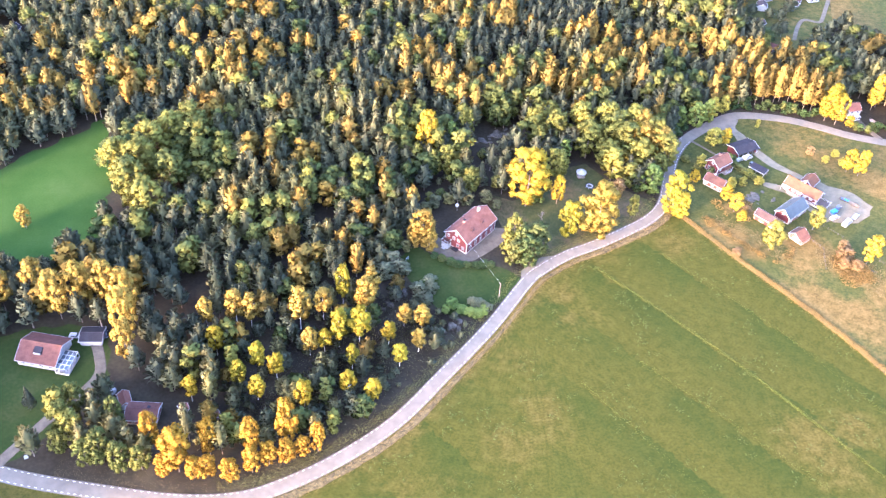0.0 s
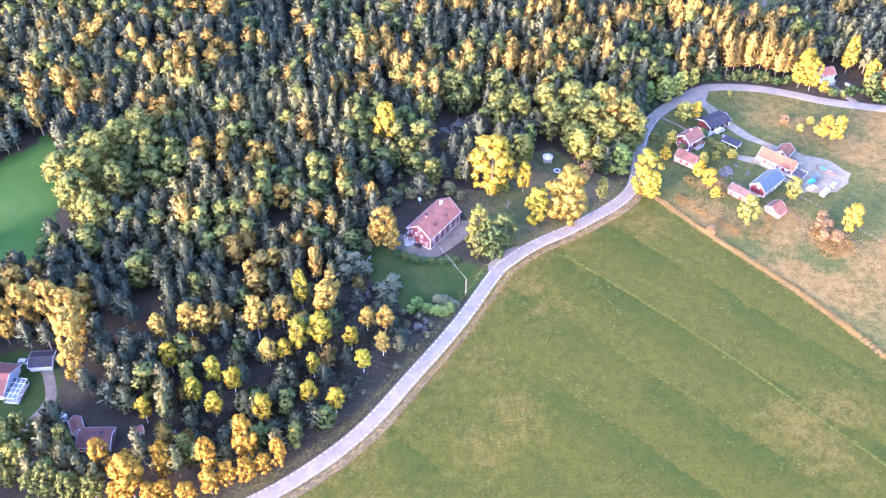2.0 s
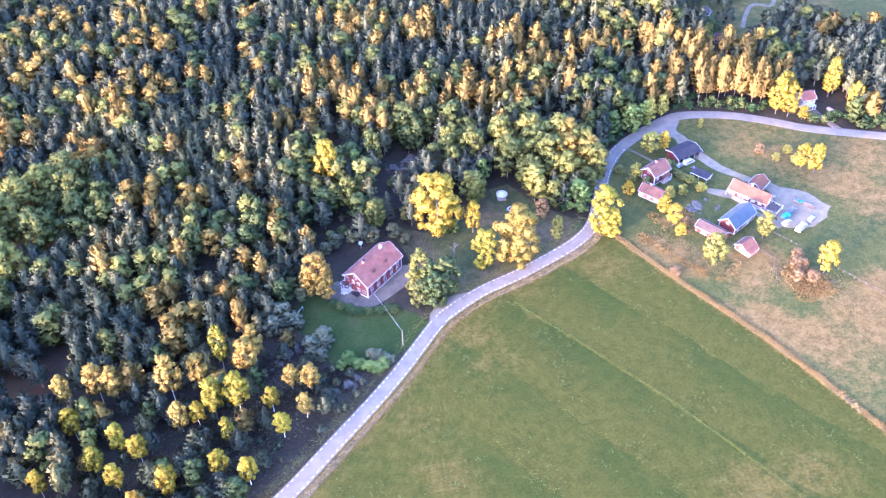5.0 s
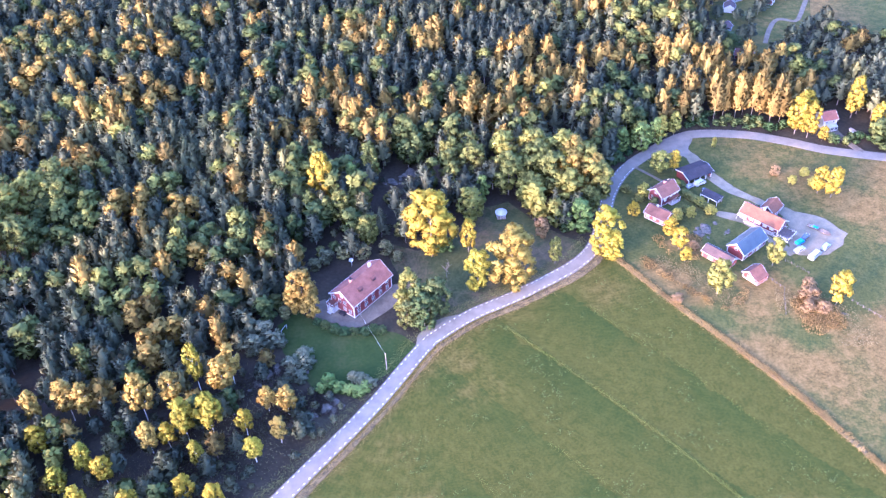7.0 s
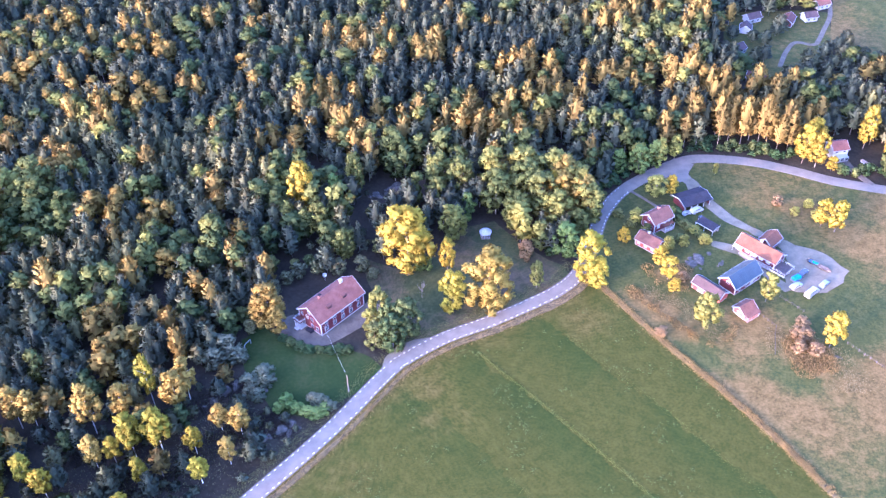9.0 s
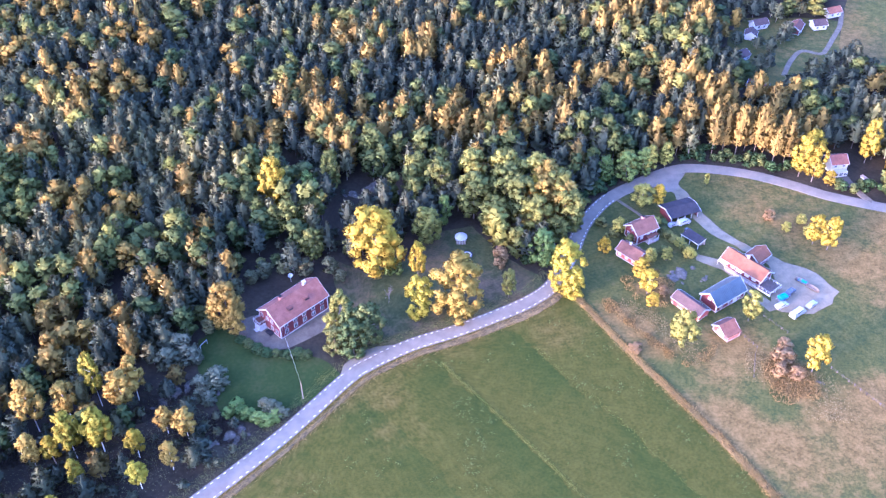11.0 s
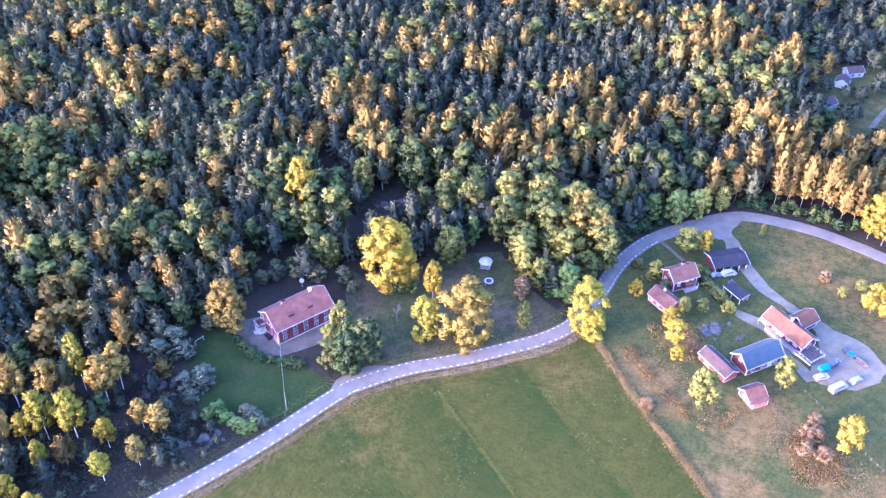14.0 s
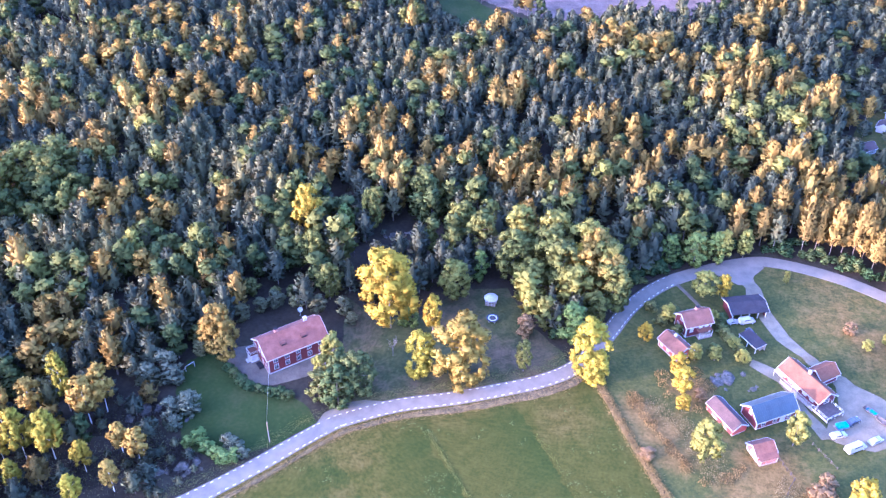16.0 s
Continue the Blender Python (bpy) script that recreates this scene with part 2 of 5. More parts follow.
M["ridge"] = leaf_material("ridge_grass", (0.075, 0.092, 0.018), (0.15, 0.15, 0.04), 0.3)
M["verge"] = material("dry_verge", ((0.034, 0.030, 0.016), (0.062, 0.051, 0.025), (0.115, 0.088, 0.043)), 0.5, 0.95, 0.7, 2.5, spec=0.04, span=(0.38, 0.62))
M["gold_leaf"] = leaf_material("pale_gold_leaves", (0.12, 0.089, 0.013), (0.225, 0.166, 0.025), 0.26)
M["brush"] = leaf_material("dead_brush", (0.085, 0.056, 0.016), (0.19, 0.126, 0.038), 0.3)
M["heath"] = leaf_material("heather", (0.020, 0.016, 0.013), (0.052, 0.040, 0.026), 0.15)
M["pale_twig"] = material("pale_grey_twigs", ((0.075, 0.062, 0.06), (0.13, 0.11, 0.105)), 1.0, 0.9)
M["brown_leaf"] = leaf_material("brown_leaves", (0.095, 0.066, 0.03), (0.20, 0.13, 0.052), 0.25)
M["weed"] = leaf_material("rank_grass", (0.036, 0.048, 0.010), (0.066, 0.072, 0.020), 0.25)
M["stalk"] = leaf_material("dead_stalks", (0.09, 0.072, 0.03), (0.18, 0.14, 0.06), 0.25)
M["straw"] = leaf_material("straw_grass", (0.105, 0.077, 0.026), (0.22, 0.155, 0.052), 0.3)


# ---- mesh helpers ----
def part(name, bm, mat, parent=None, label=""):
    me = bpy.data.meshes.new(name)
    bm.to_mesh(me)
    bm.free()
    me.materials.append(M[mat] if isinstance(mat, str) else mat)
    ob = new(name, me)
    if parent is not None:
        ob.parent = parent
    if label:
        tagged(ob, label)
    return ob


def thing(name, x, y, z, turn, label, category, group=""):
    ob = new(name)
    ob.matrix_world = pose(x, y, z, 0, 0, turn)
    return tagged(ob, label, category, group)


def add_box(bm, x, y, z, sx, sy, sz, bevel=0.0, rot=None):
    """A box with its middle at x, y and its foot at z."""
    g = bmesh.ops.create_cube(bm, size=1)
    bmesh.ops.scale(bm, vec=(sx, sy, sz), verts=g["verts"])
    if bevel:
        ed = list({e for v in g["verts"] for e in v.link_edges})
        r = bmesh.ops.bevel(bm, geom=ed, offset=bevel, segments=1, affect="EDGES")
        vs = list({v for f in r["faces"] for v in f.verts} | {v for v in g["verts"] if v.is_valid})
    else:
        vs = g["verts"]
    if rot is not None:
        bmesh.ops.rotate(bm, cent=(0, 0, 0), matrix=rot, verts=vs)
    bmesh.ops.translate(bm, vec=(x, y, z + sz / 2), verts=vs)
    return vs


def box(*a, **k):
    bm = bmesh.new()
    add_box(bm, *a, **k)
    return bm


def prism(xs, section):
    """A solid between x0 and x1 with the cross-section [(y, z), ...]."""
    bm = bmesh.new()
    a = [bm.verts.new((xs[0], y, z)) for y, z in section]
    b = [bm.verts.new((xs[1], y, z)) for y, z in section]
    n = len(a)
    bm.faces.new(a)
    bm.faces.new(b[::-1])
    for i in range(n):
        bm.faces.new((a[i], b[i], b[(i + 1) % n], a[(i + 1) % n]))
    bmesh.ops.recalc_face_normals(bm, faces=bm.faces)
    return bm


def cyl(bm, p, q, r0, r1, seg=8):
    p, q = Vector(p), Vector(q)
    g = bmesh.ops.create_cone(bm, cap_ends=True, segments=seg, radius1=r0, radius2=r1, depth=(q - p).length)
    m = Matrix.Translation((p + q) / 2) @ (q - p).to_track_quat("Z", "Y").to_matrix().to_4x4()
    bmesh.ops.transform(bm, matrix=m, verts=g["verts"])


def sheet(name, outline, z, mat, label, category, rough=0.8, step=3.0, seed=1):
    """A flat piece of ground with an uneven edge."""
    rnd = random.Random(seed)
    pts = []
    n = len(outline)
    for i in range(n):
        a, b = Vector(outline[i]), Vector(outline[(i + 1) % n])
        k = max(1, int((b - a).length / step))
        for j in range(k):
            p = a.lerp(b, j / k)
            pts.append((p.x + rnd.uniform(-rough, rough), p.y + rnd.uniform(-rough, rough)))
    bm = bmesh.new()
    f = bm.faces.new([bm.verts.new((x, y, z)) for x, y in pts])
    bmesh.ops.triangulate(bm, faces=[f])
    bmesh.ops.recalc_face_normals(bm, faces=bm.faces)
    if bm.faces[:][0].normal.z < 0:
        bmesh.ops.reverse_faces(bm, faces=bm.faces)
    ob = part(name, bm, mat)
    return tagged(ob, label, category, kind="structure")


def terrain(name, outline, z, mat, label, category, dryness, step=3.0, seed=1, relief=0.0):
    """A piece of ground as a fine net of triangles that carries its own dryness and slight unevenness."""
    rnd = random.Random(seed)
    rim = []
    for i in range(len(outline)):
        a, b = Vector(outline[i]), Vector(outline[(i + 1) % len(outline)])
        k = max(1, int((b - a).length / step))
        rim += [a.lerp(b, j / k) + Vector((rnd.uniform(-0.3, 0.3), rnd.uniform(-0.3, 0.3))) for j in range(k)]
    xs, ys = [p.x for p in rim], [p.y for p in rim]
    ring_edges = [(i, (i + 1) % len(rim)) for i in range(len(rim))]
    net = []
    y = max(min(ys), -190)
    while y < max(ys):
        x = max(min(xs), -150)
        while x < min(max(xs), 230):
            p = (x + rnd.uniform(-1, 1), y + rnd.uniform(-1, 1))
            if inside(*p, outline):
                net.append(Vector(p))
            x += step
        y += step
    vs, _, fs, *_ = geometry.delaunay_2d_cdt(rim + net, ring_edges, [], 1, 0.01)
    me = bpy.data.meshes.new(name)
    me.from_pydata([(v.x, v.y, z + relief * noise.noise(Vector((v.x * 0.06, v.y * 0.06, seed)))) for v in vs], [], [tuple(f) for f in fs])
    me.polygons.foreach_set("use_smooth", [True] * len(me.polygons))
    at = me.attributes.new("dry", "FLOAT", "POINT")
    at.data.foreach_set("value", [dryness(v.x, v.y) for v in vs])
    me.update()
    if me.polygons[0].normal.z < 0:
        me.flip_normals()
    me.materials.append(M[mat])
    return tagged(new(name, me), label, category, kind="structure")


def blots(x, y, spots):
    """The strongest of some soft round patches at a place."""
    return max(s * math.exp(-((x - a) ** 2 + (y - b) ** 2) / (r * r)) for a, b, r, s in spots)


def curve_points(ctrl, step=2.0):
    """A smooth line through the control points."""
    out = []
    c = [Vector(p) for p in ctrl]
    for i in range(len(c) - 1):
        p0, p1, p2, p3 = c[max(i - 1, 0)], c[i], c[i + 1], c[min(i + 2, len(c) - 1)]
        k = max(1, int((p2 - p1).length / step))
        for j in range(k):
            t = j / k
            out.append(0.5 * (2 * p1 + (p2 - p0) * t + (2 * p0 - 5 * p1 + 4 * p2 - p3) * t * t + (3 * p1 - p0 - 3 * p2 + p3) * t ** 3))
    out.append(c[-1])
    return out


def side(pts, i):
    d = (pts[min(i + 1, len(pts) - 1)] - pts[max(i - 1, 0)]).normalized()
    return Vector((-d.y, d.x))


def ribbon(name, pts, width, z, mat, label, category, crown=0.06):
    """A road along the line, slightly higher in the middle, with sloping shoulders."""
    bm = bmesh.new()
    rows = []
    for i, p in enumerate(pts):
        s = side(pts, i)
        w = width(i / (len(pts) - 1)) if callable(width) else width
        rows.append([bm.verts.new((*(p + s * o * w), h)) for o, h in ((0.58, z - 0.12), (0.5, z), (0.0, z + crown), (-0.5, z), (-0.58, z - 0.12))])
    for a, b in zip(rows, rows[1:]):
        for k in range(4):
            bm.faces.new((a[k], b[k], b[k + 1], a[k + 1]))
    bmesh.ops.recalc_face_normals(bm, faces=bm.faces)
    return tagged(part(name, bm, mat), label, category, kind="structure")


def inside(x, y, poly):
    r = False
    j = len(poly) - 1
    for i in range(len(poly)):
        xi, yi = poly[i]
        xj, yj = poly[j]
        if (yi > y) != (yj > y) and x < (xj - xi) * (y - yi) / (yj - yi) + xi:
            r = not r
        j = i
    return r


# ---- ground ----
ROAD = [(-330, -10), (-260, -36), (-210, -58), (-174, -74), (-143, -83), (-120, -88), (-103, -88.5), (-90, -85), (-73, -77), (-54, -64), (-36, -45.5), (-17, -25), (0, -3.5), (6, 2),
        (18, 9.5), (31, 15), (44, 21.5), (56, 28.5), (64.5, 37), (71, 51), (77, 66), (86, 79), (98, 88.5), (113, 97), (123, 98.5), (140, 95), (155, 88), (167, 81), (185, 74), (215, 64), (300, 40)]
road_line = curve_points(ROAD)
SOUTH = [tuple(p) for p in road_line[::4]] + [(300, 40), (700, 0), (700, -700), (-700, -700), (-700, 100)]
bm = bmesh.new()
bmesh.ops.create_grid(bm, x_segments=8, y_segments=8, size=3000)
tagged(part("ground", bm, "floor"), "dark needle-strewn forest floor under the trees", "ground", kind="structure")
DITCH = [(67, 35), (70, 31), (84, 6), (99, -18), (112, -41), (121, -60), (160, -140), (200, -220)]
field_edge = [tuple(p) for p in road_line if p.x < 66] + DITCH[1:] + [(200, -420), (-330, -420)]
ROAD_XY = np.array([tuple(p) for p in road_line])
FIELD_DRY = [(-12, -42, 12, 0.75), (-6, -62, 15, 0.75), (-16, -75, 14, 0.7), (18, -22, 9, 0.6), (78, -83, 13, 0.9), (99, -80, 12, 0.9), (86, -95, 14, 0.9), (62, 14, 11, 0.9), (12, -11, 8, 0.8), (12, -23, 8, 0.7), (-50, -90, 20, 0.5), (-90, -110, 24, 0.5)]


def field_dryness(x, y):
    d = float(np.min(np.hypot(ROAD_XY[:, 0] - x, ROAD_XY[:, 1] - y)))
    bank = abs((x - 70) * 0.856 + (y - 31) * 0.517)
    return max(0.9 * math.exp(-(d / 10) ** 2), 0.6 * math.exp(-(bank / 5) ** 2), 0.95 * blots(x, y, FIELD_DRY)) - 0.12


terrain("field", field_edge, 0.06, "field", "mown green grass field with faint parallel furrows", "field", field_dryness, 3.0, 2, 0.05)
meadow_edge = [tuple(p) for p in road_line if p.x > 66 and p.y > 33] + [(400, 0), (400, -220)] + DITCH[::-1]
MEADOW_DRY = [(117, 7, 9, 0.8), (108, -2, 9, 0.6), (106, -20, 12, 0.9), (119, -30, 13, 0.65), (140, -26, 14, 0.65), (129, -5, 8, 1.1), (152, -12, 10, 1), (83, 23, 5, 0.9), (88, 16, 6, 0.9), (94, 7, 6, 0.9), (99, 33, 6, 1.0), (104, -40, 14, 0.6),
              (150, 62, 9, 0.4), (165, 45, 12, 0.9), (172, 30, 12, 0.7), (160, -50, 30, 0.4), (92, 33, 4, 0.7), (180, 60, 12, 0.8), (142, 68, 6, 0.5), (138, 80, 18, 0.4), (155, 72, 16, 0.4)]
MEADOW_GREEN = [(94, -1, 7, 0.5), (122, -13, 6, 0.6), (147, 10, 14, 0.6), (77, 44, 14, 0.6), (100, 60, 20, 0.6), (110, 35, 10, 0.4)]
terrain("meadow", meadow_edge, 0.05, "meadow", "olive autumn meadow with brown dry patches of grass", "meadow", lambda x, y: 0.2 + blots(x, y, MEADOW_DRY) - blots(x, y, MEADOW_GREEN), 3.0, 3)
YARD = [(113, 94), (117, 80), (121, 68), (126, 59.5), (133, 52.5), (141, 46), (150, 40.5), (154.5, 32), (151, 26), (143, 22), (134, 22.5), (130, 25), (136, 36), (136, 44), (129, 52), (122, 58), (117, 66), (112, 80), (109, 92)]
sheet("gravel_yard", YARD, 0.12, "gravel_pale", "pale grey gravel yard and drive", "yard", 0.5, seed=4)
sheet("gravel_path", [(113, 50), (120, 47), (128, 32), (131, 29), (134, 24), (130, 23), (126, 30), (120, 42), (112, 47)], 0.13, "gravel_pale", "pale gravel path past the longhouse", "path", 0.3, seed=5)
LAWN = [(-47, 12), (-40, 18), (-32, 11), (-16, 7), (-5, 3), (-2, -3), (-12, -13), (-22, -21), (-34, -17), (-44, 0)]
sheet("lawn", LAWN, 0.06, "lawn", "shaded green lawn below the manor house", "lawn", 0.8, seed=6)
sheet("gravel_yard", [(-35, 21), (-35.8, 18), (-34.8, 14.5), (-32.5, 11.8), (-29.5, 9.7), (-26, 8.2), (-22, 7.9), (-18.5, 8.8), (-15, 10.8), (-11.5, 13.6), (-8, 16.8), (-5, 20), (-3, 23), (-3.5, 26), (-7, 27), (-12, 22), (-21, 14), (-28, 20), (-31, 23)], 0.09, "gravel", "grey gravel round the manor house", "yard", 0.3, seed=7)
CLEAR = [(-10, 50), (2, 43), (14, 46), (24, 62), (38, 66), (48, 50), (60, 40), (61, 35), (44, 23.5), (31, 17), (18, 12), (5, 5), (-2, 8), (-4, 22), (-6, 33)]
terrain("clearing", CLEAR, 0.05, "clearing", "worn brown-green grass in a clearing", "clearing", lambda x, y: 0.45 - 0.6 * blots(x, y, [(14, 30, 9, 1), (12, 41, 6, 1), (40, 55, 10, 0.8)]), 3.0, 8)
FIELD_W = [(-330, 20), (-230, 50), (-204, 74), (-167, 106), (-160, 72), (-158, 30), (-172, 14), (-182, 10), (-200, 18), (-240, 4), (-330, -5)]
sheet("field", FIELD_W, 0.05, "pasture", "green pasture enclosed by forest", "field", 1.5, seed=9)
LAWN_W = [(-178, -16), (-160, -15), (-149, -22), (-147, -38), (-158, -56), (-172, -71), (-192, -63), (-194, -24)]
sheet("lawn", LAWN_W, 0.05, "lawn", "green lawn beside the white-walled villa", "lawn", 0.8, seed=10)
FIELD_N = [(-66, 330), (-42, 286), (-35, 266), (-25, 242), (-12, 242), (15, 248), (33, 255), (38, 271), (17, 269), (1, 275), (-22, 289), (-52, 330)]
sheet("field", FIELD_N, 0.05, "lawn", "small green field beyond the forest", "field", 1.5, seed=11)
CUT = [(-50, 332), (-20, 292), (1, 279), (17, 274), (38, 273), (57, 272), (83, 276), (98, 283), (114, 297), (112, 308), (108, 330), (106, 400), (-80, 400)]
sheet("clearcut", CUT, 0.08, "clearcut", "pale felled ground with brushwood", "clearcut", 1.5, seed=12)
FIELD_E = [(203, 184), (219, 156), (300, 140), (330, 260), (240, 275), (214, 214)]
terrain("field", FIELD_E, 0.08, "meadow", "pale green field by the far hamlet", "field", lambda x, y: 0.9 - (x - 205) / 40, 6.0, 13)
HAMLET = [(152, 176), (158, 148), (170, 150), (182, 164), (200, 174), (204, 186), (212, 212), (196, 216), (170, 216), (158, 202)]
terrain("clearing", HAMLET, 0.05, "meadow", "open ground between far cottages", "clearing", lambda x, y: 0.3, 5.0, 14)
ribbon("road", road_line, lambda u: 4.65, 0.16, "asphalt", "narrow pale grey asphalt country road", "road")
sheet("forecourt", [(-2.5, -3), (-1.5, 2), (2, 6.5), (8, 9), (14, 10), (9, 3), (2, -4)], 0.14, "asphalt", "asphalt mouth of the manor drive", "driveway", 0.2, seed=15)
sheet("forecourt", [(99, 90), (106, 94), (113, 96), (118, 95.5), (114.5, 90), (113, 85), (109.5, 84)], 0.14, "asphalt", "asphalt mouth of the farm drive", "driveway", 0.2, seed=16)
ribbon("lane", curve_points([(-176, -72), (-163, -55), (-155, -46), (-150, -38), (-151, -30), (-153, -24)]), 3.2, 0.14, "gravel", "two-rut gravel lane to the villa", "lane")
ribbon("path", curve_points([(90.5, 80), (94.5, 75), (98.5, 69.5), (99.5, 66)]), 1.1, 0.13, "gravel", "narrow worn path to the farmhouse", "path", 0.02)
ribbon("lane", curve_points([(181, 76), (178, 84), (176, 92), (176, 99)]), 2.6, 0.13, "gravel", "gravel lane to the small white house", "lane")
ribbon("lane", curve_points([(173, 164), (180, 177), (187, 185), (194, 182), (198, 186), (204, 196), (211, 208), (216, 222)]), 1.9, 0.13, "gravel", "pale lane through the far hamlet", "lane")


# ---- trees ----
def quads(centres, normals, sizes, rnd, ratio=0.8, along=None):
    """Many small four-sided leaf clumps; along: the way in which each is drawn out."""
    n = len(centres)
    a = np.cross(normals, rnd.normal(size=(n, 3))) if along is None else along
    a = a / (np.linalg.norm(a, axis=1)[:, None] + 1e-9)
    b = np.cross(normals, a)
    b /= np.linalg.norm(b, axis=1)[:, None] + 1e-9
    s = sizes[:, None]
    skew = rnd.uniform(0.7, 1.3, (n, 4, 1))
    c = centres[:, None, :] + skew * np.stack([a * s, b * s * ratio, -a * s, -b * s * ratio], 1)
    return c.reshape(-1, 3)


def unit(v):
    return v / (np.linalg.norm(v, axis=1)[:, None] + 1e-9)


def wobble(p, seed):
    return np.array([noise.noise(Vector(q) + Vector((seed * 1.7, seed * 0.3, 5.0))) for q in p])


def core(seed, low, profile, share):
    """The dense inside of a crown: an uneven closed form that stops one seeing through."""
    rnd = np.random.default_rng(seed + 500)
    rings, seg = 6, 8
    u = np.linspace(0, 1, rings + 1)
    r = profile(u) * share
    r[0] = r[-1] = 0.004
    ang = 2 * np.pi * (np.arange(seg)[None] + 0.5 * (np.arange(rings + 1) % 2)[:, None]) / seg
    k = r[:, None] * rnd.uniform(0.6, 1.15, (rings + 1, seg))
    z = np.broadcast_to((low + (0.88 - low) * u)[:, None], k.shape)
    p = np.stack([k * np.cos(ang), k * np.sin(ang), z], 2)
    nm = unit(np.stack([np.cos(ang), np.sin(ang), np.broadcast_to((u - 0.3)[:, None], k.shape)], 2).reshape(-1, 3)).reshape(p.shape)
    def four(q):
        nxt = np.roll(q, -1, 1)
        return np.stack([q[:-1], nxt[:-1], nxt[1:], q[1:]], 2).reshape(-1, 3)
    return four(p), four(nm)


def crown_conifer(seed, n, spruce=False):
    """Crown of a conifer of height 1: an uneven egg of sprays that point up and out; places and normals."""
    rnd = np.random.default_rng(seed)
    low = 0.12 if spruce else rnd.uniform(0.16, 0.28)
    wide = 0.185 if spruce else rnd.uniform(0.185, 0.235)
    skew = rnd.uniform(-0.03, 0.03, 2)
    blunt = rnd.uniform(0.5, 0.64)

    def profile(u):
        return wide * ((1 - u) ** 0.85 * 1.05 + 0.006 if spruce else (u + 0.12) ** 0.34 * np.clip(1 - u, 0, 1) ** blunt * 1.22 + 0.004)

    u = np.clip(1 - (1 - rnd.uniform(0, 1, n)) ** 0.8 + rnd.normal(0, 0.02, n), 0, 0.99)
    ang = rnd.uniform(0, 2 * np.pi, n)
    lump = wobble(np.stack([np.cos(ang) * 1.5, np.sin(ang) * 1.5, u * 5], 1), seed)
    reach = profile(u) * (0.92 + 0.6 * lump) * rnd.uniform(0.74, 1.14, n)
    out = np.stack([np.cos(ang), np.sin(ang), np.zeros(n)], 1)
    up = np.array([0, 0, 1.0])
    p = out * reach[:, None] + up * (low + (0.94 - low) * u + 0.25 * reach)[:, None]
    p[:, :2] += skew[None] * p[:, 2:3]
    along = unit(out * 0.7 + up * (0.5 + 0.7 * u)[:, None] + rnd.normal(size=(n, 3)) * 0.35)
    flat = unit(out * 0.8 + up * 0.6 + rnd.normal(size=(n, 3)) * 0.4)
    v = quads(p, flat, (0.03 + 0.2 * reach) * rnd.uniform(0.65, 1.3, n) * (240 / n) ** 0.3, rnd, 0.55, along)
    nm = np.repeat(unit(out * 0.9 + up * (0.1 + 0.75 * u)[:, None] + rnd.normal(size=(n, 3)) * 0.12), 4, 0)
    cv, cn = core(seed, low + 0.02, profile, 0.68)
    return np.concatenate([v, cv]), np.concatenate([nm, cn])


def crown_leafy(seed, n, slim=1.0, low=0.2):
    """Crown of a broadleaved tree of height 1: a dome of many uneven leaf clumps with hollows between; places and normals."""
    rnd = np.random.default_rng(seed)

    def profile(u):
        return 0.235 * slim * (0.1 + u) ** 0.42 * np.clip(1 - u, 0, 1) ** (0.45 + 0.35 * (1 - slim)) * 1.45

    puffs = int(np.clip(n / 34, 9, 64))
    i = np.arange(puffs)
    u = np.clip((i + rnd.uniform(0.1, 0.9, puffs)) / puffs, 0.02, 0.93)
    ang = i * 2.39996 + rnd.normal(0, 0.5, puffs)
    size = 0.235 * slim * rnd.uniform(0.75, 1.3, puffs) * 1.25 / puffs ** 0.42
    reach = np.maximum(profile(u) * np.where(i % 4 == 0, rnd.uniform(0.2, 0.6, puffs), rnd.uniform(0.75, 1.12, puffs)) - 0.5 * size, 0.0)
    mid = np.stack([reach * np.cos(ang), reach * np.sin(ang), low + (0.97 - low) * u], 1)
    who = rnd.choice(puffs, n * 2, p=size ** 2 / np.sum(size ** 2))
    d = unit(rnd.normal(size=(n * 2, 3)))
    out = unit(np.stack([np.cos(ang) * reach, np.sin(ang) * reach, 0.45 * (u - 0.35) * 0.5], 1) + 1e-6)[who]
    keep = np.flatnonzero(np.sum(d * out, 1) > -0.3)[:n]
    who, d, out = who[keep], d[keep], out[keep]
    k = len(who)
    r = size[who] * rnd.uniform(0.3, 1.0, k) ** 0.3
    p = mid[who] + d * r[:, None] * np.array([1, 1, 1.25])
    along = unit(d * 0.6 + np.array([0, 0, 0.5]) + rnd.normal(size=(k, 3)) * 0.7)
    flat = unit(d + rnd.normal(size=(k, 3)) * 0.4 + np.array([0, 0, 0.2]))
    v = quads(p, flat, 0.74 / n ** 0.5 * rnd.uniform(0.6, 1.35, k), rnd, 0.62, along)
    nm = np.repeat(unit(d * 0.8 + out * 0.45 + np.array([0, 0, 0.12]) + rnd.normal(size=(k, 3)) * 0.16), 4, 0)
    corner = np.array([(x, y, z) for x in (-1, 1) for y in (-1, 1) for z in (-1, 1)]) * 0.577
    sides = np.array([(0, 1, 3, 2), (4, 6, 7, 5), (0, 4, 5, 1), (2, 3, 7, 6), (0, 2, 6, 4), (1, 5, 7, 3)])
    solid = corner[None] * rnd.uniform(0.6, 0.95, (puffs, 8, 1)) * size[:, None, None] * np.array([1, 1, 1.2]) + mid[:, None]
    cv = solid[:, sides].reshape(-1, 3)
    cn = np.broadcast_to(corner[None] / 0.577, (puffs, 8, 3))[:, sides].reshape(-1, 3)
    return np.concatenate([v, cv]), np.concatenate([nm, cn])


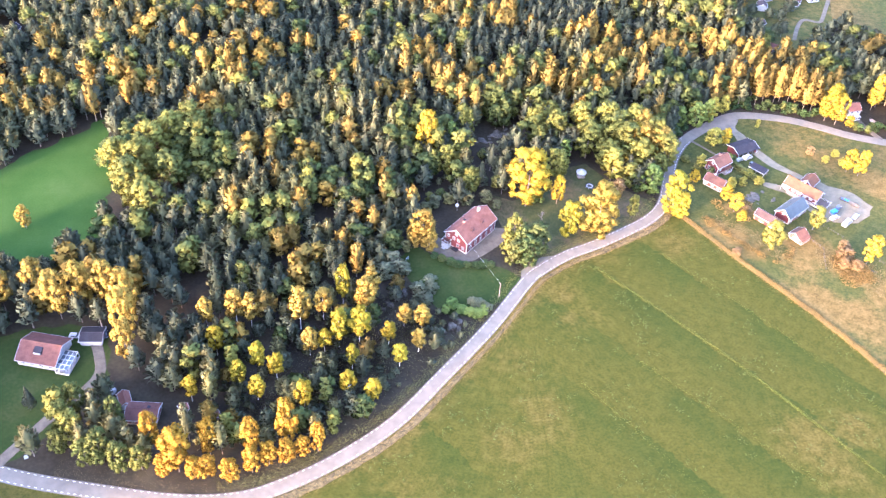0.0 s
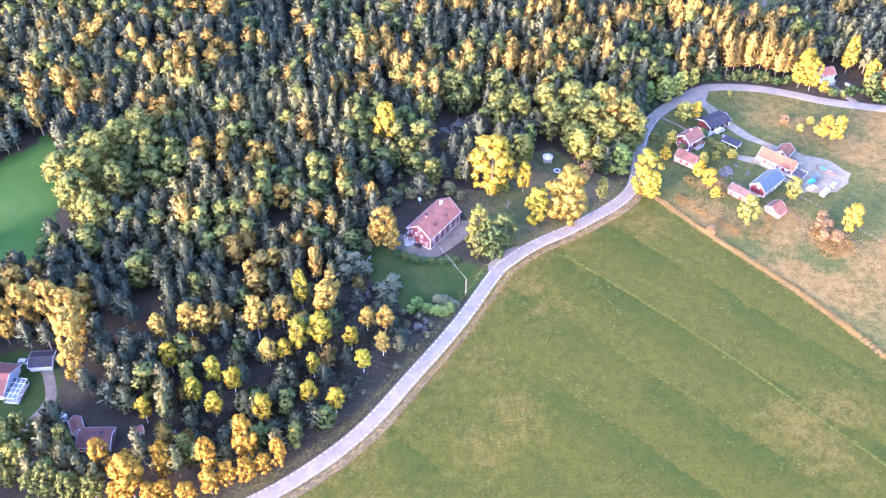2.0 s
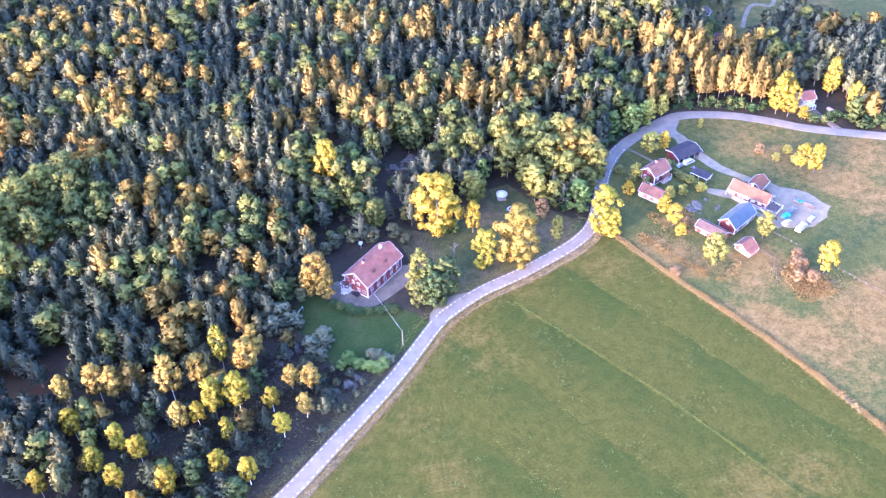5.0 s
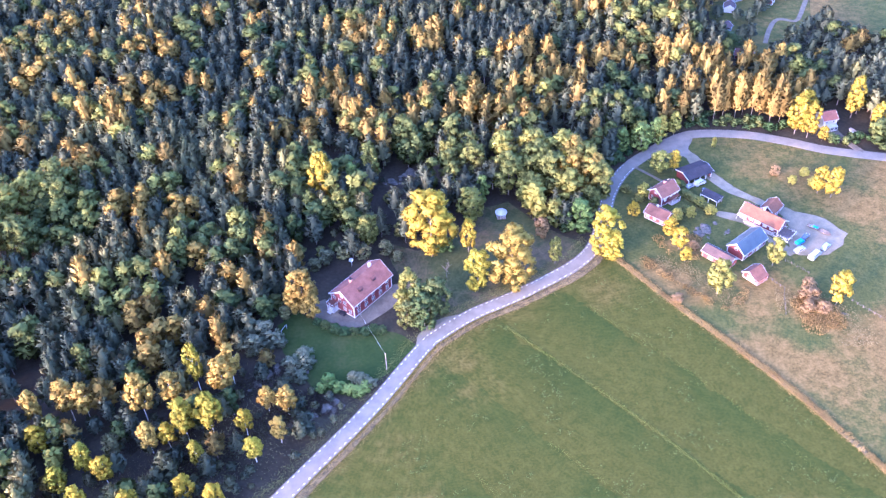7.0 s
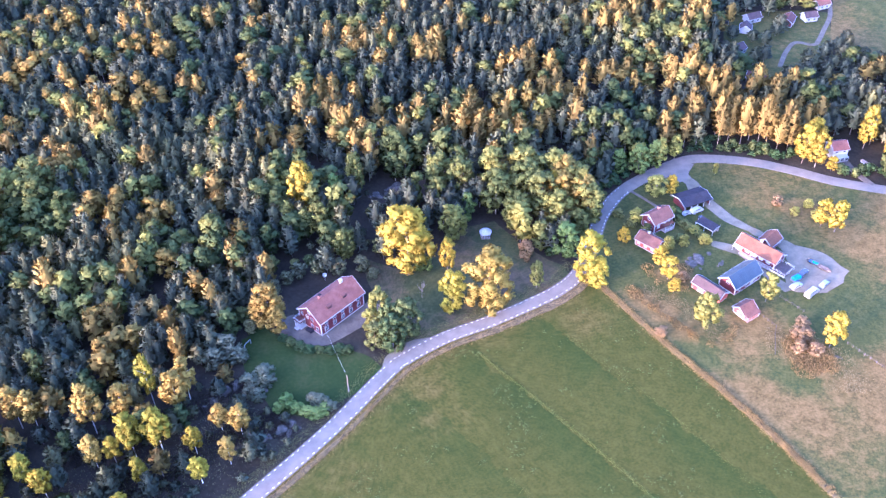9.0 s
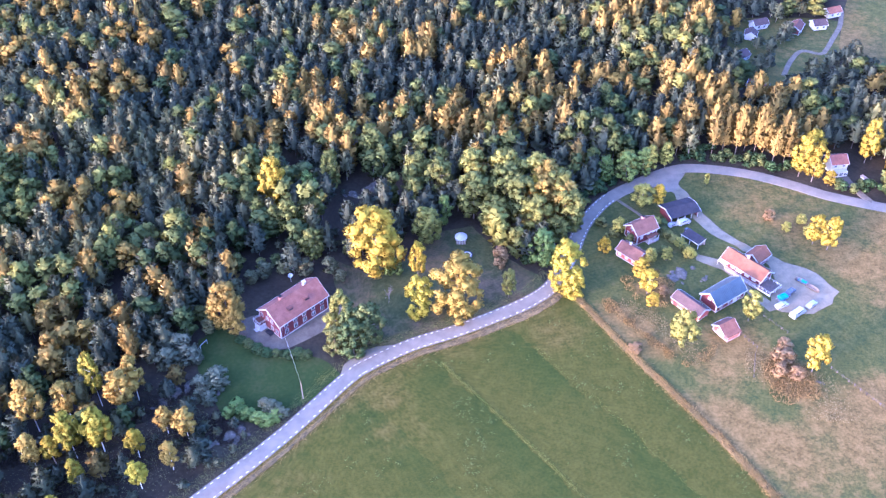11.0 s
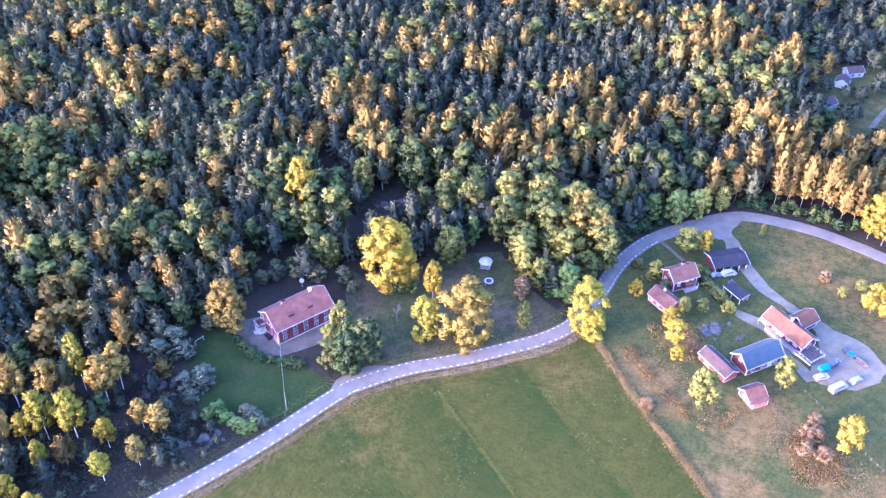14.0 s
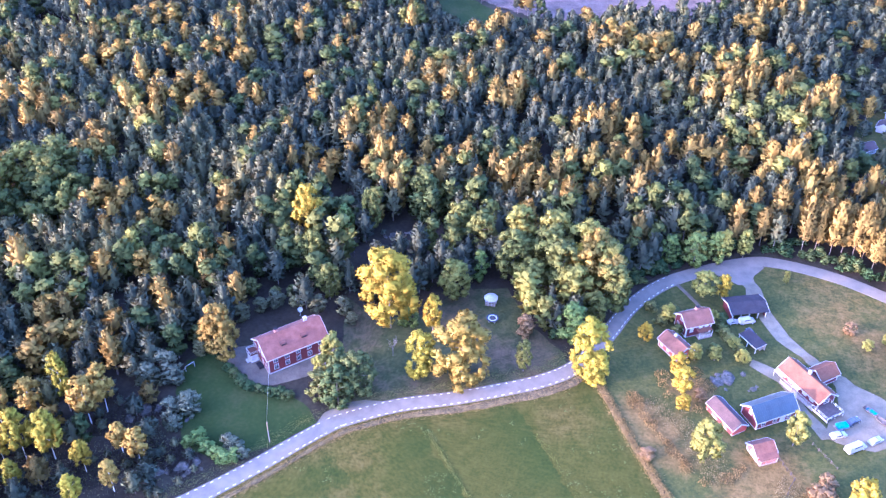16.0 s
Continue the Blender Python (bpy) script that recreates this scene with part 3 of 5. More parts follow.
def trunk_of(seed, kind):
    """Tapered stem with a few limbs, height 1."""
    rnd = random.Random(seed)
    bm = bmesh.new()
    r = 0.008 if kind != "leafy" else 0.009
    top = 0.72
    prev = Vector((0, 0, -0.01))
    bend = Vector((rnd.uniform(-0.02, 0.02), rnd.uniform(-0.02, 0.02), 0))
    n = 4
    for i in range(n):
        nxt = Vector((bend.x * (i + 1) / n, bend.y * (i + 1) / n, top * (i + 1) / n))
        cyl(bm, prev, nxt, r * (1 - i / n * 0.8), r * (1 - (i + 1) / n * 0.8), 6)
        prev = nxt
    for i in range(6 if kind == "leafy" else 3):
        z = rnd.uniform(0.32, 0.7)
        a = rnd.uniform(0, 6.28)
        l = rnd.uniform(0.08, 0.15)
        cyl(bm, (bend.x * z, bend.y * z, z), (math.cos(a) * l, math.sin(a) * l, z + l * rnd.uniform(0.5, 1.0)), r * 0.4, r * 0.12, 4)
    me = bpy.data.meshes.new("trunk")
    bm.to_mesh(me)
    bm.free()
    return me


def fill_mesh(me, v, tone, normals=None):
    """A mesh of separate quads from its corner points, shaded by the form of the crown where its normals are given."""
    n = len(v) // 4
    me.vertices.add(4 * n)
    me.vertices.foreach_set("co", v.astype(np.float32).ravel())
    me.loops.add(4 * n)
    me.loops.foreach_set("vertex_index", np.arange(4 * n, dtype=np.int32))
    me.polygons.add(n)
    me.polygons.foreach_set("loop_start", np.arange(0, 4 * n, 4, dtype=np.int32))
    at = me.attributes.new("tone", "FLOAT", "POINT")
    at.data.foreach_set("value", np.broadcast_to(tone, (4 * n,)).astype(np.float32))
    me.update()
    me.validate()
    if normals is not None:
        nm = me.attributes.new("custom_normal", "FLOAT_VECTOR", "POINT")
        nm.data.foreach_set("vector", unit(normals).astype(np.float32).ravel())


def crown_mesh(kind, seed, n, mat, tone):
    if kind in ("pine", "spruce"):
        v, nm = crown_conifer(seed, n, kind == "spruce")
    else:
        v, nm = crown_leafy(seed, n, 0.85 if kind == "birch" else 1.0, {"birch": 0.34, "low": 0.05}.get(kind, 0.2))
    me = bpy.data.meshes.new("crown")
    fill_mesh(me, v, np.float32(tone), nm)
    me.materials.append(M[mat])
    return me


tree_kit = {}


def tree(name, kind, mat, x, y, h, wide, tone, label, group, count=700, seed=0, bark="bark"):
    """One tree with its own trunk and crown; alike trees share their meshes."""
    key = (kind, mat, seed % 5, round(tone, 1), count)
    if key not in tree_kit:
        tm = trunk_of(seed % 5 + 11, "leafy" if kind in ("leafy", "low") else "slim")
        tm.materials.append(M[bark])
        tree_kit[key] = (crown_mesh(kind, seed % 5 + 31, count, mat, round(tone, 1)), tm)
    cm, tm = tree_kit[key]
    rnd = random.Random(seed * 7 + int(x * 3) + int(y * 5))
    root = new(name)
    root.matrix_world = pose(x, y, 0, 0, 0, rnd.uniform(0, 360)) @ Matrix.Diagonal((wide, wide, h, 1))
    tagged(root, label, "tree", group)
    for nm, me in (("trunk", tm), ("crown", cm)):
        o = new(nm, me)
        o.parent = root
    return root


taken = [(173.6, 97, 9), (173, 207, 7), (189, 203, 7), (200, 206, 7), (158, 178, 7), (159, 153, 8), (167, 197, 6), (210, 218, 7), (204, 138, 7), (46, 269, 6), (-204, 204, 9), (-221, 178, 9), (177, 90, 4), (182, 78, 5)]
taken += [(p.x, p.y, 2.5) for p in curve_points([(173, 164), (180, 177), (187, 185), (194, 182), (198, 186), (204, 196), (211, 208)], 3.0)]
YELLOW = "bright yellow autumn tree with pale trunk"


def plant(spots, name, kind, mat, label, group, tone=0.3, bark="bark", count=900):
    for i, (x, y, h, w) in enumerate(spots):
        tree(name, kind, mat, x, y, h, w, tone + 0.1 * (i % 3), label, group, count, i, bark)
        taken.append((x, y, w * 0.16))


plant([(7, 39.5, 30, 42), (-30, 73, 25, 23), (20, 40, 15, 14), (59, 69, 19, 22)], "yellow_tree", "leafy", "yellow_leaf", YELLOW, "large yellow trees round the clearing", 0.25, count=3200)
plant([(32.5, 22.5, 25, 39)], "yellow_tree", "low", "gold_leaf", "broad pale golden tree with crown down to the ground", "large yellow trees round the clearing", 0.3, count=3200)
plant([(67, 33, 21, 27), (69.5, 30, 12, 17), (21, 22, 17, 21)], "yellow_tree", "low", "lime_leaf", "bright lemon-yellow tree at the road side", "large yellow trees round the clearing", 0.65, count=2600)
plant([(61, 46, 14, 23), (29, 68, 12, 14), (12, 42, 6, 15), (87, 91, 11, 15), (95, 91, 13, 18), (102, 95, 12, 16), (-19, 78, 15, 16)], "leafy_tree", "low", "fresh_leaf", "round fresh green tree still in summer leaf", "green trees round the clearing", 0.3, "bark", 1500)
plant([(47, 45, 8, 13)], "bush", "low", "brown_leaf", "brown withered bush in the clearing", "", 0.3, "bark", 1000)
plant([(-15, 48, 14, 18.4), (49, 30, 12, 12), (23, 57, 15, 24), (-24, 60, 16.8, 18.4), (-12, 84, 18.2, 17.2)],
      "leafy_tree", "leafy", "green_leaf", "green and yellow leafy tree by the clearing", "leafy trees round the clearing", 0.35, "bark", 1700)
plant([(-84, -22, 21.3, 20.7), (-61, -16, 17.9, 23.1), (-76, -18, 15.7, 18.2), (-106, -19, 17.9, 19.5), (-101, -20, 16.8, 18.2), (-81, -34, 13.4, 17.1), (-48, -23, 11.2, 14.6), (-42, -25, 12.3, 17.1), (-44, -35, 11.2, 14.6), (-59, -11, 17.9, 19.5), (-116, -20, 15.7, 17.1)],
      "birch_tree", "birch", "ochre_leaf", "slender birch with white trunk and ochre leaves", "birches of the open wood", 0.45, "birch_bark", 1300)
plant([(-37.4, 17.5, 19.6, 24.1), (-35.2, 14.5, 11.2, 17.2), (-40.5, 17, 12.6, 17.2)], "leafy_tree", "leafy", "ochre_leaf", "broad pale ochre tree beside the manor gravel", "ochre trees beside the manor", 0.3, "bark", 2200)
plant([(-71, -31, 19, 19.5), (-64, -29, 17.9, 21.9), (-51, -41, 11.2, 14.6), (-67, -41, 12.3, 13.4), (-69, -13, 22.4, 14.6), (-98, -40, 14.6, 17.1), (-104, -46, 13.4, 15.8)], "birch_tree", "birch", "lime_leaf", "slender birch with white trunk and yellow-green leaves", "birches of the open wood", 0.35, "birch_bark", 1300)
plant([(-83, -57, 14.6, 17.1), (-69, -53, 13.4, 15.8), (-61, -56, 12.3, 15.8), (-112, -32, 14.6, 17.1), (-76, -33, 11.2, 14.6), (-92, -44, 13.4, 15.8), (-54, -31, 11.2, 14.6), (-119, -51, 12.3, 14.6), (-98, -52, 12.3, 15.8)],
      "birch_tree", "birch", "yellow_leaf", "young yellow birch with white trunk", "birches of the open wood", 0.15, "birch_bark", 1200)
plant([(-120.9, -77.5, 21, 24.1), (-129.6, -68.5, 18.2, 14.9), (-112, -72, 18.2, 13.8), (-112.3, -79.7, 9.8, 14.9), (-105.5, -81.5, 9.8, 14.9), (-99, -79.5, 12.6, 13.8), (-99.3, -72.6, 18.2, 13.8), (-94, -77, 11.2, 13.8), (-88.2, -69.7, 22.4, 16.1), (-88.8, -76.5, 11.2, 13.8), (-79.1, -73.5, 15.4, 11.5), (-83.7, -74.8, 9.8, 12.6), (-116, -80, 9.8, 12.6), (-125, -79, 11.2, 12.6)],
      "yellow_tree", "leafy", "orange_leaf", "golden autumn tree at the edge of the road", "golden trees along the road", 0.2, "bark", 1700)
plant([(-153.7, -54.4, 16.8, 16.1), (-156.5, -61.5, 16.8, 17.2), (-152.8, -65, 16.8, 18.4), (-143.9, -73, 16.8, 18.4), (-138, -76, 14, 17.2), (-148.5, -73, 12.6, 16.1), (-140.6, -61, 16.8, 13.8), (-157, -68, 11.2, 13.8), (-132, -76, 11.2, 14.9)],
      "leafy_tree", "leafy", "green_leaf", "green leafy tree with yellow top at the road bend", "green trees at the road bend", 0.15, "bark", 1700)
plant([(-175, -3, 21, 20.7), (-166, -12, 23.8, 20.7), (-159, -8, 23.8, 20.7), (-150, -8, 23.8, 20.7), (-143, -14, 25.2, 20.7), (-142, -24, 26.6, 20.7), (-141, -33, 21, 17.2), (-186, -6, 21, 20.7), (-187, 36, 11.2, 13.8)],
      "yellow_tree", "leafy", "ochre_leaf", "tall golden-orange aspen behind the villa", "golden aspens behind the villa", 0.5, "bark", 1700)
plant([(82, 51, 7, 10.3), (92, 38.8, 8.4, 12.6), (93.3, 31.6, 9.8, 13.8), (93.6, 25, 6.3, 10.3), (104.3, 76, 9.8, 11.5), (157, 52, 14, 14.9), (153, 55, 12.6, 14.9), (136, -2, 15.4, 16.1)],
      "yellow_tree", "leafy", "yellow_leaf", "small bright yellow garden tree", "yellow garden trees", 0.2, "bark", 1300)
plant([(99.5, 8, 15.4, 19.5), (122.5, 19, 12.6, 14.9), (98.5, 75.5, 9.8, 18.4), (96.6, 46, 6.3, 10.3), (102.2, 47.2, 5.6, 9.2), (110, 48.5, 4.2, 10.3), (107.8, 54, 3.6, 10.3), (145.6, 61.5, 4.2, 8), (152, 65.5, 4.2, 9.2), (152.4, 59.5, 4.2, 9.2), (101, 63, 5.6, 10.3), (104, 95.5, 12.6, 13.8), (96, 95, 11.2, 16.1), (111, 99, 11.2, 12.6), (88, 61, 7, 11.5), (124, 88, 5.6, 5.8)],
      "leafy_tree", "leafy", "green_leaf", "round green garden tree turning yellow", "green garden trees", 0.55, "bark", 1300)
plant([(128, 1, 6, 16), (130, 6, 5, 12), (141.4, 68, 4.5, 9), (98.4, 31, 3.5, 9), (131, -4, 4, 12), (126, -3, 4, 11), (85.5, 6.5, 3.2, 10)],
      "bush", "low", "brown_leaf", "brown-orange leafless-looking bush on the meadow", "meadow bushes", 0.3, "bark", 1000)
plant([(-2.5, 15.5, 17, 18), (-5.0, 12.6, 11, 15)], "leafy_tree", "low", "green_leaf", "olive and yellow rounded tree beside the manor", "trees beside the manor", 0.4, "bark", 1900)
plant([(1.4, 6.2, 14, 22), (6.1, 11.5, 16, 23), (-4.1, 6.8, 11, 17), (0.5, 12, 15, 19)], "leafy_tree", "low", "dark_leaf", "dark green rounded tree beside the manor", "trees beside the manor", 0.0, "bark", 1900)
plant([(-30, 41, 6, 14), (-34, 38, 5, 12), (-24, 43, 5, 13), (-17, 42, 6, 13), (-38, 33, 6, 13), (-44, 16, 5, 11), (-9, 43, 6, 14), (-5, 39, 4, 10)], "bush", "low", "needle", "dark grey-green bush behind the manor", "bushes behind the manor", 0.25, "bark", 900)
plant([(103.8, 61, 2.6, 9), (105.2, 59, 2.6, 9), (106.6, 57, 2.6, 9), (108, 55, 2.6, 9), (109.3, 52.6, 2.6, 9), (91, 56, 4, 9), (90, 64, 4, 11), (102, 51, 3, 8), (97, 48, 3, 8), (104, 64, 4, 10), (86, 60, 3, 10), (83, 66, 3, 10)], "bush", "low", "dark_leaf", "clipped dark green garden bush by the farmhouse", "garden bushes", 0.1, "bark", 800)
plant([(-27, 47, 4, 10), (-32, 45, 4, 10), (-40, 45, 6, 13), (-47, 21, 6, 12), (-15, 53, 7, 15), (-20, 63, 7, 14), (-12, 58, 6, 13), (-3, 52, 6, 13), (4, 56, 5, 12), (10, 62, 6, 13), (-6, 72, 4, 10), (16, 72, 5, 12)], "bush", "low", "dark_leaf", "low green hazel bush at the edge of the clearing", "bushes of the clearing", 0.2, "bark", 900)
plant([(-37.2, -5.9, 7, 17), (-41.5, -7.9, 6, 15), (-50.0, 6.6, 8, 20), (-53.2, 2.0, 7, 17), (-46.1, 3.0, 6, 14), (-38.6, -12.0, 4, 11)], "bush", "low", "grey_leaf", "grey-green willow bush beside the lawn", "bushes by the lawn", 0.3, "bark", 1500)
plant([(-20.0, -15.5, 4, 12), (-22.4, -14.1, 3.4, 10), (-17.1, -16.9, 3, 9)], "bush", "low", "grey_leaf", "low grey-green bush between the lawn and the road", "bushes by the lawn", 0.2, "bark", 1200)
plant([(-33.3, 11.6, 2.2, 8), (-30.8, 9.7, 2.6, 9), (-27.6, 7.3, 3, 10), (-24.5, 6.1, 2.6, 9), (-21.5, 5.8, 2.4, 8), (-18.4, 5.1, 2.4, 9), (-15.3, 5.3, 3.4, 11), (-12.8, 5.0, 2.6, 9)], "bush", "low", "dark_leaf", "low green hedge shrub below the manor", "shrubs below the manor", -0.1, "bark", 900)
plant([(-30.0, -14.9, 4.4, 12), (-27.0, -17.4, 3, 11), (-24.1, -18.4, 2.8, 10), (-21.2, -19.4, 3, 11), (-18.9, -18.1, 3.2, 10), (-32.3, -16.9, 3, 9)], "bush", "low", "fresh_leaf", "low bright green shrub at the edge of the lawn", "shrubs on the lawn", 0.25, "bark", 900)
plant([(130, 107, 21, 18.4), (134.5, 109, 19.6, 17.2), (139, 107, 23.8, 19.5), (143, 109.5, 21, 17.2), (146, 107, 23.8, 18.4), (151.4, 101, 18.2, 17.2), (156, 102, 19.6, 17.2), (116.5, 107, 16.8, 17.2), (149, 106, 19.6, 16.1), (136, 112, 21, 17.2)],
      "pine_tree", "pine", "sun_tinted_needle", "tall pine with low sun tinted into its needles and bare reddish trunk at the road bend", "tall pines along the far road", 0.1, "bark", 700)
plant([(163, 90, 16.8, 18.4), (159, 93, 18.2, 19.5), (164, 98, 16.8, 17.2), (186, 101, 19.6, 17.2), (168, 87, 7, 10.3), (190, 88, 15.4, 16.1)], "yellow_tree", "leafy", "yellow_leaf", "yellow autumn tree beside the small white house", "yellow trees by the white house", 0.1, "bark", 1300)
plant([(-169, -50, 11.2, 9.2)], "spruce_tree", "spruce", "needle", "lone blue-green spruce on the villa lawn", "", -0.1, "bark", 1300)



plant([(39, 70, 19.6, 29.9), (50, 73, 21, 29.9), (61, 79, 21, 31), (55, 66, 21, 29.9), (68, 71, 19.6, 29.9), (59, 60, 16.8, 29.9), (46, 61, 15.4, 27.6), (71, 62, 18.2, 27.6), (39, 84, 19.6, 27.6), (27, 80, 18.2, 25.3), (19, 86, 16.8, 23), (50, 84, 19.6, 27.6), (66, 55, 12.6, 19.5)],
      "leafy_tree", "leafy", "green_leaf", "broad green tree turning yellow at the clearing's edge", "broad trees above the clearing", 0.34, "bark", 1700)
plant([(64, 75, 21, 27.6), (70, 66, 18.2, 25.3), (62, 68, 19.6, 25.3)], "yellow_tree", "leafy", "ochre_leaf", "tall pale golden tree at the clearing's edge", "broad trees above the clearing", 0.45, "bark", 1700)
plant([(-148, 46, 23.8, 34.5), (-141, 36, 22.4, 32.2), (-136, 79, 22.4, 32.2), (-128, 86, 22.4, 32.2), (-125, 74, 22.4, 29.9), (-155, 62, 22.4, 32.2), (-134, 53, 22.4, 32.2), (-146, 60, 23.8, 32.2), (-143, 71, 23.8, 32.2), (-150, 52, 21, 27.6)],
      "leafy_tree", "leafy", "green_leaf", "large green aspen with sunlit yellow crown beside the pasture", "aspens beside the pasture", 0.25, "bark", 1700)


# ---- forest ----
OPEN = [SOUTH, LAWN, CLEAR, FIELD_W, LAWN_W, FIELD_N, CUT, FIELD_E,
        [(-37, 22), (-35, 10), (-25, 3), (-12, -5), (2, 0), (9, 8), (2, 20), (-1, 32), (-8, 38), (-20, 41), (-35, 34)],
        [(168, 84), (186, 80), (186, 96), (172, 100)],
        [(-8, 78), (12, 78), (13, 92), (-6, 92)],
        [(-150, -24), (-146, -48), (-136, -66), (-118, -64), (-118, -50), (-138, -40)]]
SPARSE = [(-118, -70), (-60, -72), (-20, -24), (-36, -18), (-46, 2), (-60, 4), (-85, -8), (-105, -30)]
SHRUBBY = [(-28, 42), (-8, 52), (2, 62), (16, 60), (24, 72), (-4, 90), (-30, 62)]
road_np = np.array([tuple(p) for p in road_line])
rng = np.random.default_rng(5)
spots = []
STEP = 5.7
for gy in np.arange(-90, 400, STEP):
    for gx in np.arange(-330, 330, STEP):
        x, y = gx + rng.uniform(-2.3, 2.3), gy + rng.uniform(-2.3, 2.3)
        # The forest runs on unseen west of the villa lawn, added for its shade.
        if not -(205 + 0.21 * y) - 20 < x < 190 + 0.3 * y or y > 305 + 0.3 * x:
            continue
        if any(inside(x, y, p) for p in OPEN) or np.min(np.hypot(road_np[:, 0] - x, road_np[:, 1] - y)) < 6.5:
            continue
        if any(math.hypot(x - a, y - b) < r + 1.2 for a, b, r in taken):
            continue
        c = rng.uniform()
        if inside(x, y, SPARSE) and c < (0.7 if x > -56 else 0.12) or inside(x, y, SHRUBBY) and c < 0.35:
            continue
        if inside(x, y, HAMLET) and c < 0.62:
            continue
        if noise.noise(Vector((x * 0.045, y * 0.045, 9.0))) < -0.42 and c < 0.75:
            continue
        spots.append((x, y, inside(x, y, SPARSE)))


# Unseen grove added south-west of the road to shade the villa and its lawn.
for i in range(80):
    spots.append((rng.uniform(-262, -204), rng.uniform(-100, -64), False))


# Second unseen clump, added on the field to shade the trees at the road bend.
for i in range(90):
    x, y = rng.uniform(-232, -180), rng.uniform(-138, -98)
    if -46 < 0.6 * x - 0.8 * y < -20:
        spots.append((x, y, False))


# stands of broadleaved trees, of golden aspens and of pines with sunlight painted into their rust colour: place and
# breadth
LEAFY = [(-150, 62, 18), (-132, 80, 14), (48, 76, 20), (66, 66, 14), (24, 82, 16), (-20, 60, 14), (94, 93, 10), (-122, 66, 12), (-70, 48, 12), (0, 96, 9), (88, 112, 12), (-36, 78, 12)]
GOLD = [(-99, 142, 8), (-149, 215, 9), (-127, 96, 8), (-101, 70, 7), (-83, 65, 6), (-139, 84, 8), (-143, 64, 8), (-147, 50, 8), (-114, 150, 7),
        (-60, 30, 5), (-85, 2, 5), (55, 235, 8), (75, 227, 8), (-36, 116, 6), (-102, 182, 8), (-130, 155, 7), (-157, 169, 10), (118, 268, 10), (-160, -4, 14)]
WARM = [(-24, 133, 10), (-21, 113, 9), (-4, 116, 11), (22, 118, 11), (37, 113, 11), (48, 109, 9), (65, 127, 13), (48, 130, 10), (79, 134, 10), (90, 149, 10), (67, 154, 10), (-8, 185, 12), (20, 176, 12),
        (112, 146, 9), (123, 145, 9), (137, 138, 10), (137, 121, 10), (124, 114, 9), (146, 108, 10), (158, 125, 12), (165, 112, 9), (112, 206, 12), (130, 203, 12), (150, 196, 10), (137, 176, 9), (106, 230, 10),
        (-118, 126, 10), (-165, 120, 14), (-205, 114, 14), (126, 290, 12)]


def stand(x, y, places):
    """How far a spot lies within any of the stands, 0 to 1."""
    return max(math.exp(-((x - a) ** 2 + (y - b) ** 2) / (r * r)) for a, b, r in places)


kinds = {"pine": [], "warm": [], "spruce": [], "leafy": [], "gold": []}
near = []
for i, (x, y, sparse) in enumerate(spots):
    lf, gd, wm = stand(x, y, LEAFY), stand(x, y, GOLD), stand(x, y, WARM)
    wide_noise = noise.noise(Vector((x * 0.02, y * 0.02, 1.5)))
    c = rng.uniform()
    if c < 0.8 * gd:
        k = "gold"
    elif c < 0.75 * lf + 0.07 + 0.38 * max(0, noise.noise(Vector((x * 0.03, y * 0.03, 7.7)))):
        k = "leafy"
    elif c > 0.985:
        k = "gold"
    else:
        k = "spruce" if c > 0.93 else "pine"
    h = rng.uniform(12.2, 16.6) if not sparse else rng.uniform(6, 12.5)
    if x > 150 and y > 138:
        h *= 0.62
    # The added off-view shading trees are taller, so their shadows reach far enough.
    if x < -178 and y < -60:
        h = rng.uniform(16, 22)
    w = rng.uniform(13.5, 19) * (0.8 if sparse else 1.0) * (rng.uniform(1.1, 1.6) if k in ("leafy", "gold") else 1.0)
    if not sparse:
        h *= 1 + 0.3 * noise.noise(Vector((x * 0.05, y * 0.05, 4.4)))
    # Lighter tone in the WARM stands paints sunlight into the crowns.
    tone = float(np.clip(0.05 + 0.35 * wide_noise + 0.25 * wm + rng.normal(0, 0.12), -0.1, 0.6))
    if rng.uniform() < 0.08:
        tone += 0.25
    # Most conifers of the WARM stands get the needles with painted sunlight.
    if k in ("pine", "spruce") and rng.uniform() < 0.8 * wm + 0.04:
        k = "warm"
        h *= rng.uniform(1.12, 1.36)
        w *= rng.uniform(1.0, 1.22)
        tone = rng.uniform(0.0, 0.55)
    if k in ("pine", "spruce") and -125 < x < 20 and -75 < y < 62 and len(near) < 290:
        near.append((x, y, h, w, k, tone))
    else:
        kinds[k].append((x, y, h, w, tone))
for i, (x, y, h, w, k, tone) in enumerate(near):
    tree(k + "_tree", k, "needle", x, y, h, w, round(max(0, tone) * 5) / 5, "dark green " + k + " with a bare grey lower trunk" if k == "pine" else "slim dark green spruce tapering to a point", k + "s of the wood by the road", 330, i, "bark")


